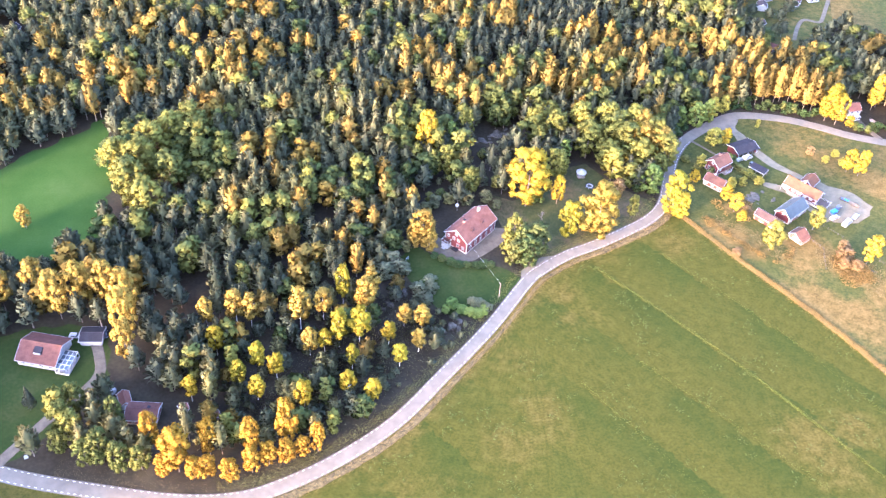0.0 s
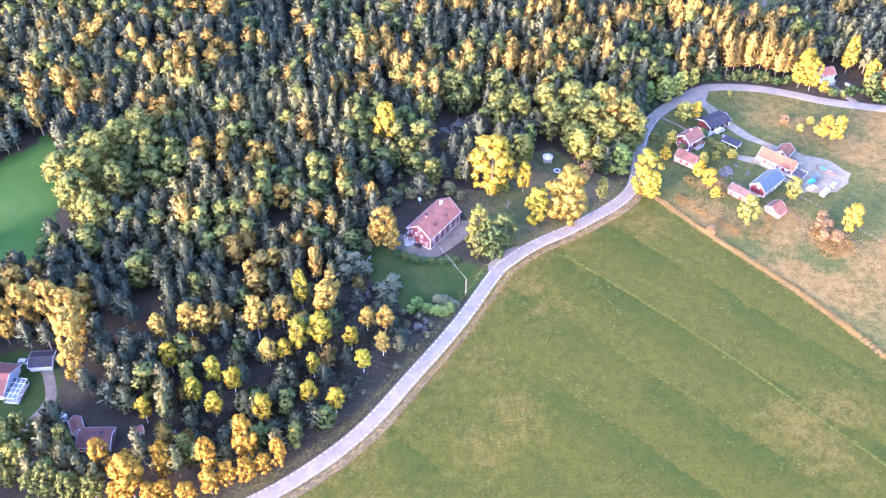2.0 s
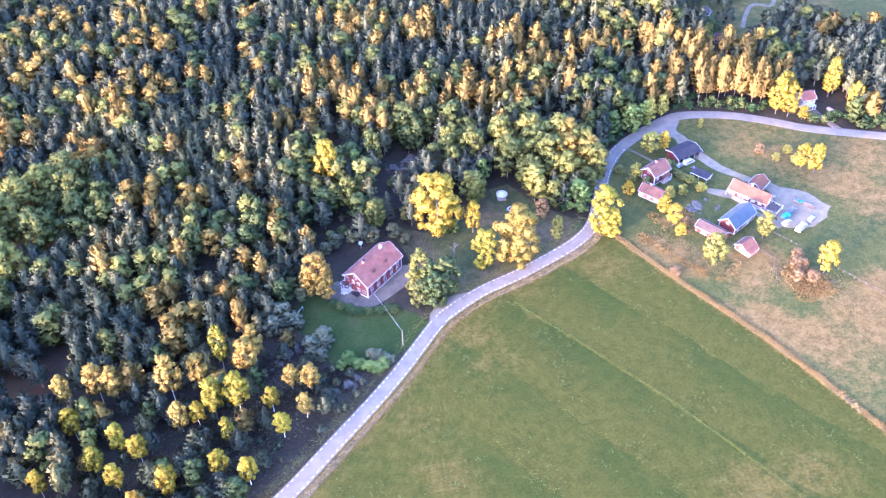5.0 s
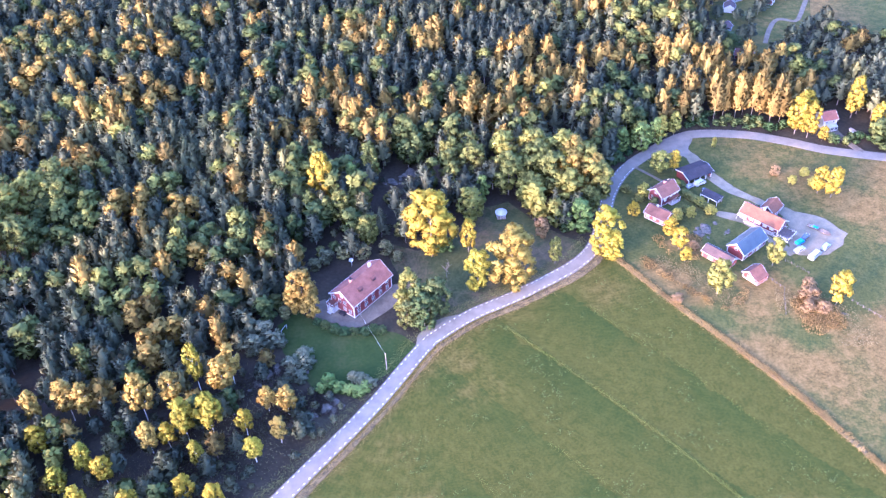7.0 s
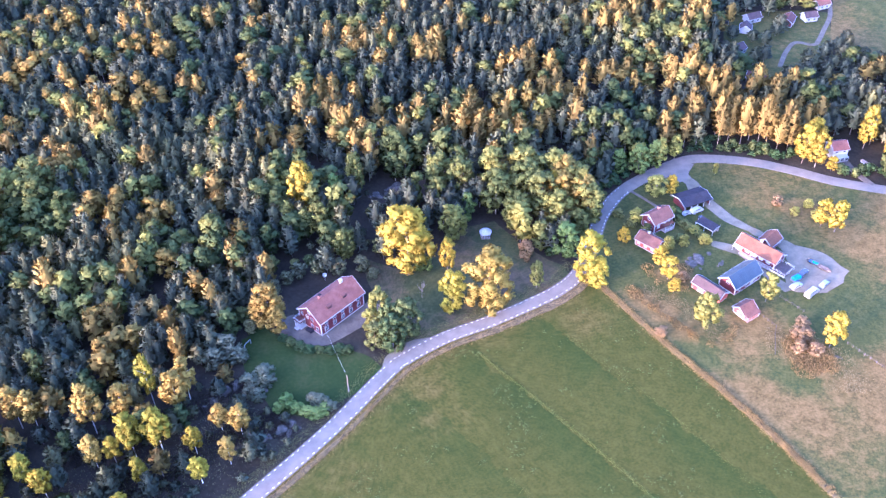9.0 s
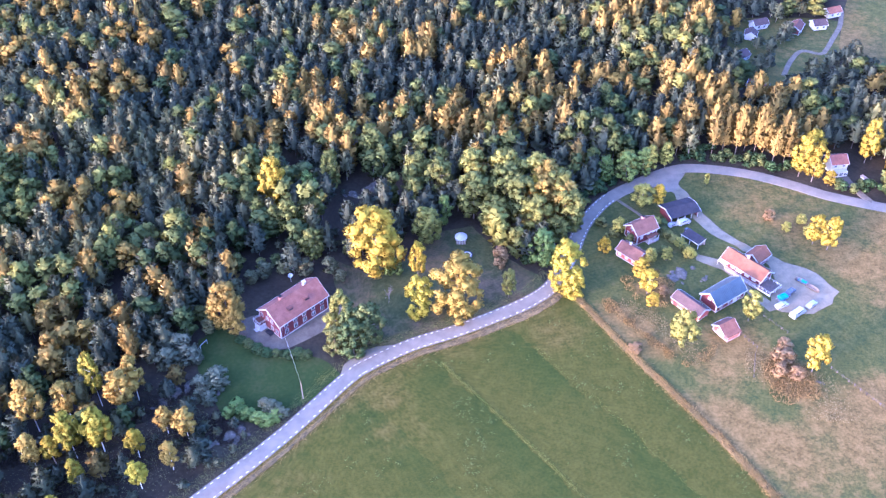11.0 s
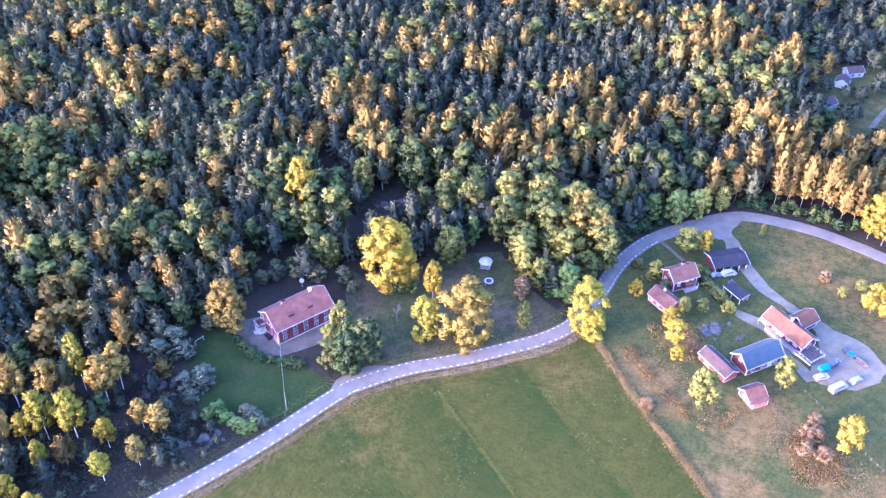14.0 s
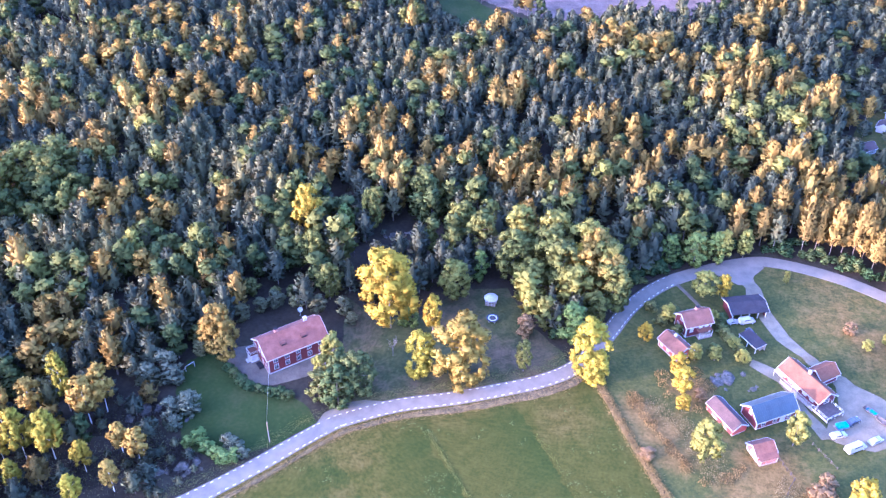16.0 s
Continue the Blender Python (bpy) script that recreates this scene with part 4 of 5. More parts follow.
def wood(name, kind, mat, rows, count, label, bark):
    """Trees too many to count: one mesh of crowns and one of trunks."""
    kits = [crown_conifer(i + 60, count, kind == "spruce") if kind in ("pine", "spruce") else crown_leafy(i + 60, count, 0.85) for i in range(10)]
    r = np.random.default_rng(len(rows))
    vs, ts, ns = [], [], []
    bm_rows = []
    for x, y, h, w, tone in rows:
        c, cn = kits[r.integers(0, 10)]
        a = r.uniform(0, 2 * np.pi)
        turn = np.array([[np.cos(a), np.sin(a), 0], [-np.sin(a), np.cos(a), 0], [0, 0, 1]])
        vs.append(c @ turn * (w, w, h) + (x, y, 0))
        ns.append(cn @ turn)
        ts.append(np.full(len(c), tone))
        # four-sided tapered stem
        q = np.array([[1, 1], [-1, 1], [-1, -1], [1, -1]]) * 0.011 * h
        for j in range(4):
            p0, p1 = q[j], q[(j + 1) % 4]
            bm_rows.append([[x + p0[0], y + p0[1], -0.1], [x + p1[0], y + p1[1], -0.1], [x + p1[0] * 0.3, y + p1[1] * 0.3, h * 0.5], [x + p0[0] * 0.3, y + p0[1] * 0.3, h * 0.5]])
    root = new(name)
    tagged(root, label, "forest", kind="stuff")
    me = bpy.data.meshes.new("crowns")
    fill_mesh(me, np.concatenate(vs), np.concatenate(ts), np.concatenate(ns))
    me.materials.append(M[mat])
    tagged(new("crowns", me), kind="stuff").parent = root
    mt = bpy.data.meshes.new("trunks")
    fill_mesh(mt, np.array(bm_rows).reshape(-1, 3), 0.0)
    mt.materials.append(M[bark])
    tagged(new("trunks", mt), kind="stuff").parent = root
    return root


sapling = []
for i in range(900):
    x, y = rng.uniform(-120, 60), rng.uniform(-75, 95)
    if not (inside(x, y, SPARSE) or inside(x, y, SHRUBBY)) or any(inside(x, y, p) for p in OPEN) or np.min(np.hypot(road_np[:, 0] - x, road_np[:, 1] - y)) < 5:
        continue
    sapling.append((x, y, rng.uniform(1.6, 4.5), rng.uniform(4.5, 9), rng.uniform(-0.05, 0.25)))
edge_scrub = []
for i, p in enumerate(road_line):
    if 66 < p.x < 200:
        for _ in range(4):
            q = p + side(road_line, i) * rng.uniform(4.5, 13)
            if not any(math.hypot(q.x - a, q.y - b) < r + 0.5 for a, b, r in taken):
                edge_scrub.append((q.x, q.y, rng.uniform(1.5, 4.5), rng.uniform(6, 11), rng.uniform(-0.1, 0.3)))
wood("edge_scrub", "leafy", "dark_leaf", edge_scrub, 150, "low green and brown scrub at the forest edge along the road", "bark")
wood("sapling_scrub", "pine", "needle", sapling, 120, "dark young pines and scrub under the birches", "bark")
wood("pine_wood", "pine", "needle", kinds["pine"], 240, "dense dark green pine forest with sunlit tops", "bark")
wood("sunlit_pine_wood", "pine", "sun_tinted_needle", kinds["warm"], 240, "pines with low sun tinted into their needles and bare trunks rising from the forest", "bark")
wood("spruce_wood", "spruce", "needle", kinds["spruce"], 240, "dark slender spruces among the pines", "bark")
wood("birch_wood", "leafy", "green_leaf", kinds["leafy"], 300, "green and yellowing birches and aspens", "bark")
wood("aspen_wood", "leafy", "ochre_leaf", kinds["gold"], 300, "golden autumn aspens scattered through the forest", "bark")


# ---- buildings ----
def window(parent, x, y, z, w, h, face, mat="glass", name="window"):
    """A window on a wall: face is the turn of its outward side about z, in degrees."""
    win = new(name)
    win.parent = parent
    win.matrix_basis = pose(x, y, z, 0, 0, face)
    bm = bmesh.new()
    t = 0.13
    add_box(bm, 0, 0.03, -h / 2 - t, w + 2 * t, 0.12, t)
    add_box(bm, 0, 0.03, h / 2, w + 2 * t, 0.12, t)
    add_box(bm, -w / 2 - t / 2, 0.03, -h / 2, t, 0.12, h)
    add_box(bm, w / 2 + t / 2, 0.03, -h / 2, t, 0.12, h)
    add_box(bm, 0, 0.035, -h / 2, 0.07, 0.08, h)
    add_box(bm, 0, 0.035, h * 0.12, w, 0.07, 0.06)
    part("frame", bm, "white", win)
    part("pane", box(0, 0.02, -h / 2, w, 0.05, h), mat, win)
    return win


def gable_house(name, x, y, turn, length, width, eave, ridge, wall, roof, label, group="", over=0.45, plinth=0.4, corner="white", roof_label=""):
    """A house with a ridge along its own x: plinth, walls with gables, roof slabs, barge boards, corner boards."""
    h = thing(name, x, y, 0, turn, label, "building", group)
    L, W = length / 2, width / 2
    part("plinth", box(0, 0, -0.2, length - 0.1, width - 0.1, plinth + 0.2), "stone", h)
    part("wall", prism((-L, L), [(-W, plinth), (W, plinth), (W, eave), (0, ridge - 0.05), (-W, eave)]), wall, h)
    k = (ridge - eave) / W
    o = over
    for s in (1, -1):
        sec = [(0, ridge + 0.02), (s * (W + o), eave - k * o + 0.02), (s * (W + o), eave - k * o + 0.2), (0, ridge + 0.22)]
        part("roof", prism((-L - o, L + o), sec), roof, h, roof_label)
        for e in (-1, 1):
            sec = [(0, ridge - 0.2), (s * (W + o + 0.03), eave - k * o - 0.2), (s * (W + o + 0.03), eave - k * o + 0.23), (0, ridge + 0.25)]
            xe = e * (L + o + 0.05)
            part("bargeboard", prism((xe - 0.05, xe + 0.05), sec), "white", h)
        part("gutter", box(0, s * (W + o + 0.08), eave - k * o - 0.02, length + 2 * o, 0.14, 0.14), "white", h)
        for e in (-1, 1):
            part("corner_board", box(e * (L - 0.08), s * (W - 0.08), plinth, 0.3, 0.3, eave - plinth), corner, h)
    part("ridge_cap", prism((-L - o, L + o), [(-0.18, ridge + 0.14), (0, ridge + 0.3), (0.18, ridge + 0.14)]), roof, h)
    return h


def chimney(parent, x, y, z, h, mat="brick", s=0.9):
    c = part("chimney", box(x, y, z, s, s, h, bevel=0.03), mat, parent)
    part("chimney_cap", box(x, y, z + h, s + 0.2, s + 0.2, 0.15, bevel=0.03), "black_roof" if mat == "brick" else "white", c)
    return c


def railing(parent, pts, z, h=1.0, name="railing", mat="white"):
    """White posts with rails between the points."""
    bm = bmesh.new()
    for a, b in zip(pts, pts[1:]):
        a, b = Vector((*a, z)), Vector((*b, z))
        n = max(1, int((b - a).length / 1.2))
        for i in range(n + 1):
            p = a.lerp(b, i / n)
            add_box(bm, p.x, p.y, z, 0.1, 0.1, h)
        for hh in (h, h * 0.5):
            cyl(bm, a + Vector((0, 0, hh)), b + Vector((0, 0, hh)), 0.06, 0.06, 4)
    return part(name, bm, mat, parent)


# manor house
manor = gable_house("manor_house", -18.2, 22.6, 45.4, 18.6, 10.2, 6.0, 9.6, "red", "tile", "two-storey red wooden manor house with white corners and tiled roof", over=0.5, plinth=0.6, roof_label="faded red clay tile roof")
for i in range(5):
    for z in (2.2, 4.75):
        for s, f in ((-1, 180), (1, 0)):
            window(manor, -7.0 + 3.5 * i, s * 5.1, z, 1.15, 1.5, f)
for y, z, w in ((-3.3, 2.2, 1.1), (-1.0, 2.2, 1.1), (-1.1, 4.8, 1.1), (1.1, 4.8, 1.1), (0, 7.3, 1.0), (3.6, 4.8, 0.9)):
    window(manor, -9.3, y, z, w * 0.85, 1.25, 90)
for y, z in ((-3.0, 2.2), (0, 2.2), (3.0, 2.2), (-1.1, 4.8), (1.1, 4.8)):
    window(manor, 9.3, y, z, 1.1, 1.3, 270)
chimney(manor, -3.8, 0.7, 8.6, 2.0, "brick")
chimney(manor, 5.4, 0.7, 8.6, 2.0, "white")
for x in (-3.4, 3.0):
    d = part("roof_vent", prism((x - 0.9, x + 0.9), [(-2.0, 8.2), (-3.4, 7.35), (-3.5, 7.9), (-3.1, 8.25)]), "tile_dark", manor, "low curved dormer vent in the tiles")
    part("louvre", box(x, -3.52, 7.4, 1.3, 0.06, 0.4), "black_roof", d)
porch = part("porch", box(-10.6, 3.6, 0, 2.4, 3.0, 0.5, bevel=0.03), "stone", manor)
for px in (-11.6, -9.6):
    for py in (2.3, 4.9):
        part("porch_post", box(px, py, 0.5, 0.2, 0.2, 2.3), "white", porch)
part("porch_roof", prism((-11.9, -9.4), [(2.0, 2.8), (5.2, 2.8), (5.2, 2.98), (2.0, 2.98)]), "tile_dark", porch)
part("porch_gable", box(-11.93, 3.6, 2.5, 0.08, 2.6, 0.35), "white", porch)
railing(porch, [(-11.6, 4.9), (-11.6, 2.3), (-9.6, 2.3)], 0.5, 0.9)
railing(porch, [(-9.6, 2.1), (-11.8, 2.1), (-11.8, 5.1), (-9.6, 5.1)], 2.98, 0.9)
part("step", box(-12.3, 3.6, 0, 0.9, 1.6, 0.25, bevel=0.02), "white", porch)
part("door", box(-9.33, 3.6, 0.6, 0.08, 1.1, 2.1), "white", manor)
part("cellar_hatch", prism((-10.9, -9.4), [(-1.6, 0), (1.0, 0), (1.0, 0.5), (-1.6, 0.9)]), "black_roof", manor, "dark sloping cellar hatch")

# red farmhouse of two parts
h2 = gable_house("farmhouse", 95.6, 60.0, 31, 8.4, 6.4, 4.4, 6.8, "red", "tile_brown", "small red farmhouse with tiled roof in the garden", over=0.5)
for y in (-1.4, 1.4):
    window(h2, -4.2, y, 2.0, 1.0, 1.3, 90)
window(h2, -4.2, 0, 4.9, 0.9, 1.0, 90)
for x in (-2.4, 0.6, 2.6):
    window(h2, x, -3.2, 2.6, 0.9, 1.2, 180, "curtain_glass")
chimney(h2, 1.0, 0.8, 6.0, 1.6)
veranda = part("veranda", box(1.5, -4.2, 0, 4.4, 2.0, 0.4), "wood", h2)
railing(veranda, [(-0.6, -5.1), (3.6, -5.1), (3.6, -3.3)], 0.4, 0.9)
part("veranda_roof", box(1.5, -4.0, 2.6, 4.4, 1.7, 0.12), "tile_brown", veranda)
for x in (-0.6, 3.6):
    part("veranda_post", box(x, -5.1, 0.4, 0.14, 0.14, 2.2), "white", veranda)
h2b = gable_house("farmhouse_annex", 90.9, 48.9, -47.5, 8.4, 5.6, 2.8, 4.6, "red_warm", "tile_brown", "low red cottage wing with brown tiled roof", over=0.4)
chimney(h2b, -1.2, 0.5, 4.0, 1.1, "white", 0.6)
for x in (-2.8, 0.0, 2.8):
    window(h2b, x, -2.8, 1.6, 0.9, 1.1, 180, "curtain_glass")
window(h2b, 4.2, 0, 1.7, 1.0, 1.1, 270)

# garage with open front
garage = thing("garage", 111.0, 71.4, 0, 21, "long black-roofed red garage with open front", "garage")
part("back_wall", box(0, 3.4, 0, 11.0, 0.2, 2.7), "red", garage)
for s in (-1, 1):
    part("side_wall", prism((s * 5.4 - 0.1, s * 5.4 + 0.1), [(-3.4, 0), (3.3, 0), (3.3, 2.7), (0, 3.9), (-3.4, 2.7)]), "red", garage)
for x in (-5.3, -2.6, 0.1, 2.8, 5.3):
    part("post", box(x, -3.5, 0, 0.22, 0.22, 2.7), "white", garage)
part("lintel", box(0, -3.5, 2.5, 11.1, 0.18, 0.35), "white", garage)
for s in (-1, 1):
    part("roof", prism((-6.0, 6.0), [(0, 4.0), (s * 4.2, 2.75), (s * 4.2, 2.95), (0, 4.2)]), "black_roof", garage)
for e in (-6.05, 6.05):
    part("bargeboard", prism((e - 0.05, e + 0.05), [(-4.2, 2.6), (0, 3.9), (4.2, 2.6), (4.2, 2.97), (0, 4.25), (-4.2, 2.97)]), "white", garage)

# open wood shed
ws = thing("wood_shed", 112.9, 56.6, 0, -50, "open wood shed with flat black roof and white posts", "shed")
part("roof", box(0, 0, 2.3, 7.4, 4.0, 0.16, rot=Matrix.Rotation(radians(6), 3, "X")), "black_roof", ws)
for x in (-3.5, 0, 3.5):
    for y, z in ((-1.8, 2.1), (1.8, 2.5)):
        part("post", box(x, y, 0, 0.16, 0.16, z), "white", ws)
part("fascia", box(0, -2.02, 2.02, 7.4, 0.06, 0.24), "white", ws)
part("fascia", box(3.72, 0, 2.22, 0.06, 4.0, 0.24, rot=Matrix.Rotation(radians(6), 3, "X")), "white", ws)
part("back_wall", box(0, 1.75, 0, 7.2, 0.1, 2.35), "wood", ws)
for x in (-2.6, -1.0, 0.8, 2.4):
    part("log_stack", box(x, 0.9, 0, 1.4, 1.1, 1.3, bevel=0.1), "wood", ws)

# longhouse with wing and deck
lh = gable_house("longhouse", 127.2, 41.6, -49.5, 14.8, 6.0, 3.1, 5.2, "red", "tile_pale", "long low red bungalow with pale tiled roof and white trim", over=0.6, roof_label="pale salmon tiled roof")
for i in range(5):
    window(lh, -5.8 + 2.7 * i, -3.0, 1.8, 1.3, 1.2, 180, "curtain_glass")
for i in range(4):
    window(lh, -5.4 + 3.0 * i, 3.0, 1.8, 1.1, 1.1, 0)
window(lh, 7.4, 0, 1.8, 1.6, 1.2, 270)
window(lh, -7.4, -1.2, 1.8, 1.2, 1.2, 90)
part("entrance_porch", prism((-1.2, 1.0), [(-3.0, 2.5), (-4.6, 2.3), (-4.6, 2.45), (-3.0, 2.75)]), "white", lh)
for x in (-1.1, 0.9):
    part("porch_post", box(x, -4.5, 0, 0.12, 0.12, 2.4), "white", lh)
chimney(lh, -0.5, 0.6, 4.6, 1.3, "white", 0.7)
wing = gable_house("longhouse_wing", 131.9, 46.6, 40.5, 6.2, 5.0, 3.0, 4.8, "red", "tile_pale", "short red wing of the bungalow with gable to the yard", over=0.5)
window(wing, 3.1, 0, 1.8, 1.4, 1.2, 270)
deck = thing("deck", 132.3, 33.6, 0, -49.5, "raised grey wooden deck with white railing", "deck")
for i in range(12):
    part("plank", box(-2.75 + 0.5 * i, 0, 0.8, 0.46, 6.0, 0.06), "deck_wood", deck)
for x in (-2.9, 2.9):
    for y in (-2.9, 0, 2.9):
        part("post", box(x, y, 0, 0.14, 0.14, 0.8), "white", deck)
part("skirt", box(0, -2.97, 0.1, 6, 0.06, 0.66), "white", deck)
railing(deck, [(-2.9, -2.9), (2.9, -2.9), (2.9, 2.9), (-2.9, 2.9)], 0.86, 0.95)
longdeck = thing("walkway", 125.0, 37.9, 0, -49.5, "white-railed wooden walkway along the bungalow", "deck")
part("floor", box(0, 0, 0.25, 12, 1.6, 0.12), "wood", longdeck)
railing(longdeck, [(-6, -0.75), (6, -0.75)], 0.37, 0.9)

# barn with metal roof, red shed and hut
barn = gable_house("barn", 116.6, 28.8, 34.5, 12.8, 6.6, 3.3, 5.9, "red", "metal_roof", "red barn with blue-grey sheet metal roof", over=0.45, roof_label="blue-grey standing seam metal roof")
for i in range(20):
    for s in (-1, 1):
        part("seam", prism((-6.3 + 0.66 * i - 0.025, -6.3 + 0.66 * i + 0.025), [(0, 6.12), (s * 3.7, 6.12 - 3.7 * 2.6 / 3.3), (s * 3.7, 6.2 - 3.7 * 2.6 / 3.3), (0, 6.2)]), "metal_roof", barn)
for x in (-4.2, -0.5, 4.0):
    window(barn, x, -3.3, 1.6, 1.0, 1.1, 180)
part("door", box(2.0, -3.32, 0.1, 1.8, 0.08, 2.2), "white", barn)
window(barn, -6.4, 0, 3.6, 0.9, 0.9, 90)
shed = gable_house("red_shed", 105.4, 24.4, -51.5, 10.8, 4.5, 2.5, 3.9, "red_warm", "felt", "long low red wooden shed with dark felt roof", over=0.35, corner="red_warm")
for x in (-4, 0, 4):
    part("door", box(x, -2.28, 0.1, 1.6, 0.08, 1.9), "red", shed)
hut = gable_house("hut", 114.2, 14.6, 30, 5.4, 4.6, 2.3, 3.9, "red_warm", "tile_brown", "small red playhouse hut with tiled roof and white porch", over=0.4)
window(hut, -2.7, 0, 1.5, 0.8, 0.9, 90, "curtain_glass")
hp = part("porch", box(0, -3.1, 0, 5.2, 1.6, 0.35), "wood", hut)
railing(hp, [(-2.5, -3.8), (2.5, -3.8), (2.5, -2.4)], 0.35, 0.9, mat="red_warm")
for x in (-2.4, 2.4):
    part("porch_post", box(x, -3.8, 0.35, 0.14, 0.14, 1.9), "white", hut)
part("porch_roof", prism((-2.8, 2.8), [(-2.3, 2.42), (-4.1, 2.12), (-4.1, 2.26), (-2.3, 2.58)]), "tile_brown", hut)
for x in (-1.2, 1.4):
    window(hut, x, -2.3, 1.4, 0.8, 0.9, 180)

# white house by the far bend
wh = gable_house("white_house", 173.6, 97.6, 8, 6.0, 6.0, 4.4, 6.3, "white", "tile", "small two-storey white house with pinkish roof", over=0.4)
for x in (-1.6, 1.6):
    for z in (1.7, 3.6):
        window(wh, x, -3.0, z, 0.9, 1.1, 180)
wp = part("porch", box(0, -4.1, 0, 5.0, 2.2, 2.2), "white", wh, "white glazed porch")
for x in (-1.8, 0, 1.8):
    window(wp, x, -5.2, 1.3, 1.2, 1.2, 180)
pile = thing("timber_pile", 184, 90, 0, -60, "long pile of pale planks beside the lane", "timber pile")
for i in range(7):
    part("plank", box(random.uniform(-0.5, 0.5), -0.8 + 0.27 * i, 0, 7, 0.22, 0.3 + 0.12 * (i % 3)), "white" if i % 3 == 0 else "wood", pile)

# villa with conservatory and carport
villa = gable_house("villa", -168.6, -28.0, -16, 13.0, 11.6, 3.0, 6.0, "white", "tile_dark", "single-storey villa with dusky red tiled roof and white walls", over=0.6)
for i in range(4):
    window(villa, -4.8 + 3.2 * i, -5.8, 1.8, 1.3, 1.2, 180)
dorm = part("dormer", prism((-1.6, 1.2), [(-1.3, 5.2), (-3.6, 4.1), (-3.7, 5.2), (-1.4, 5.8)]), "black_roof", villa)
part("dormer_face", box(-0.2, -3.72, 4.15, 2.4, 0.08, 0.9), "white", dorm)
cons = thing("conservatory", -160.6, -33.2, 0, -16, "white-framed glass conservatory at the villa's gable", "conservatory")
cw, cd = 4.4, 8.0
for i in range(4):
    for j in range(5):
        x, y = -cw / 2 + cw * i / 3, -cd / 2 + cd * j / 4
        if i in (0, 3) or j in (0, 4):
            part("post", box(x, y, 0, 0.18, 0.18, 2.6), "white", cons)
        if i < 3 and j < 4:
            part("roof_pane", box(x + cw / 6, y + cd / 8, 2.72, cw / 3 - 0.2, cd / 4 - 0.2, 0.04), "glass", cons)
for i in range(4):
    part("rafter", box(-cw / 2 + cw * i / 3, 0, 2.6, 0.2, cd + 0.2, 0.18), "white", cons)
for j in range(5):
    part("purlin", box(0, -cd / 2 + cd * j / 4, 2.6, cw + 0.2, 0.22, 0.2), "white", cons)
part("low_wall", box(0, -cd / 2, 0, cw, 0.14, 0.8), "white", cons)
part("low_wall", box(cw / 2, 0, 0, 0.14, cd, 0.8), "white", cons)
part("floor", box(0, 0, 0, cw, cd, 0.1), "stone", cons)
cp = gable_house("carport", -154.0, -22.0, -4, 7.0, 6.0, 2.4, 3.4, "white", "black_roof", "black-roofed garage with white doors", over=0.4)
for x in (-1.8, 1.8):
    part("garage_door", box(x, -3.03, 0.1, 2.6, 0.1, 2.1), "white", cp)

# sheds in the wood
sa = gable_house("shed", -133.6, -56.0, -8, 9.6, 6.6, 2.6, 4.0, "red", "tile_dark", "low shed with dusky red roof among the trees", "sheds in the wood", over=0.4)
for x in (-2.6, 0.4, 3.0):
    window(sa, x, -3.3, 1.4, 1.0, 1.0, 180)
chimney(sa, 2.0, 0.5, 3.4, 1.0)
sb = gable_house("shed", -140.0, -50.3, -72, 5.0, 3.2, 2.3, 3.4, "red_warm", "tile", "small red tool shed with white gable", "sheds in the wood", over=0.3)
part("gable_face", box(2.52, 0, 0.4, 0.06, 2.6, 1.8), "white", sb)
for x, y in ((-121.4, -54.6), (-111.4, -58.2)):
    s = gable_house("shed", x, y, 20, 2.6, 2.2, 1.9, 2.7, "red", "tile", "tiny red outhouse under the trees", "sheds in the wood", over=0.25)
    part("door", box(-1.33, 0, 0.4, 0.08, 0.8, 1.4), "white", s)

# cottages of the far hamlet
for x, y, a, l, wcol, rcol, lab in ((167, 197, 70, 6, "white", "felt", "far low white outbuilding"), (210, 218, 20, 8, "white", "tile_brown", "far pale cottage at the field edge"), (173, 207, 20, 8, "white", "felt", "far white cottage with grey roof"), (189, 203, 60, 9, "red", "tile_dark", "far red cottage in the hamlet"), (200, 206, 10, 7, "white", "felt", "far pale cottage by the lane"),
                                    (158, 178, 40, 7, "white", "felt", "far small white cottage"), (159, 153, -30, 9, "red", "tile_dark", "far dark red cottage at the forest edge"), (204, 138, 10, 9, "red", "tile", "far red-roofed cottage at the wood"), (46, 269, 30, 7, "white", "felt", "white hut at the field beyond the forest"),
                                    (-204, 204, 15, 9, "white", "felt", "far white cottage above the pasture"), (-221, 178, 70, 10, "white", "black_roof", "far long cottage in the western trees")):
    c = gable_house("cottage", x, y, a, l * 0.85, 4.8, 2.5, 4.1, wcol, rcol, lab, "far cottages", over=0.4)
    for k in (-1.8, 1.2):
        window(c, k, -2.8, 1.6, 1.0, 1.1, 180)


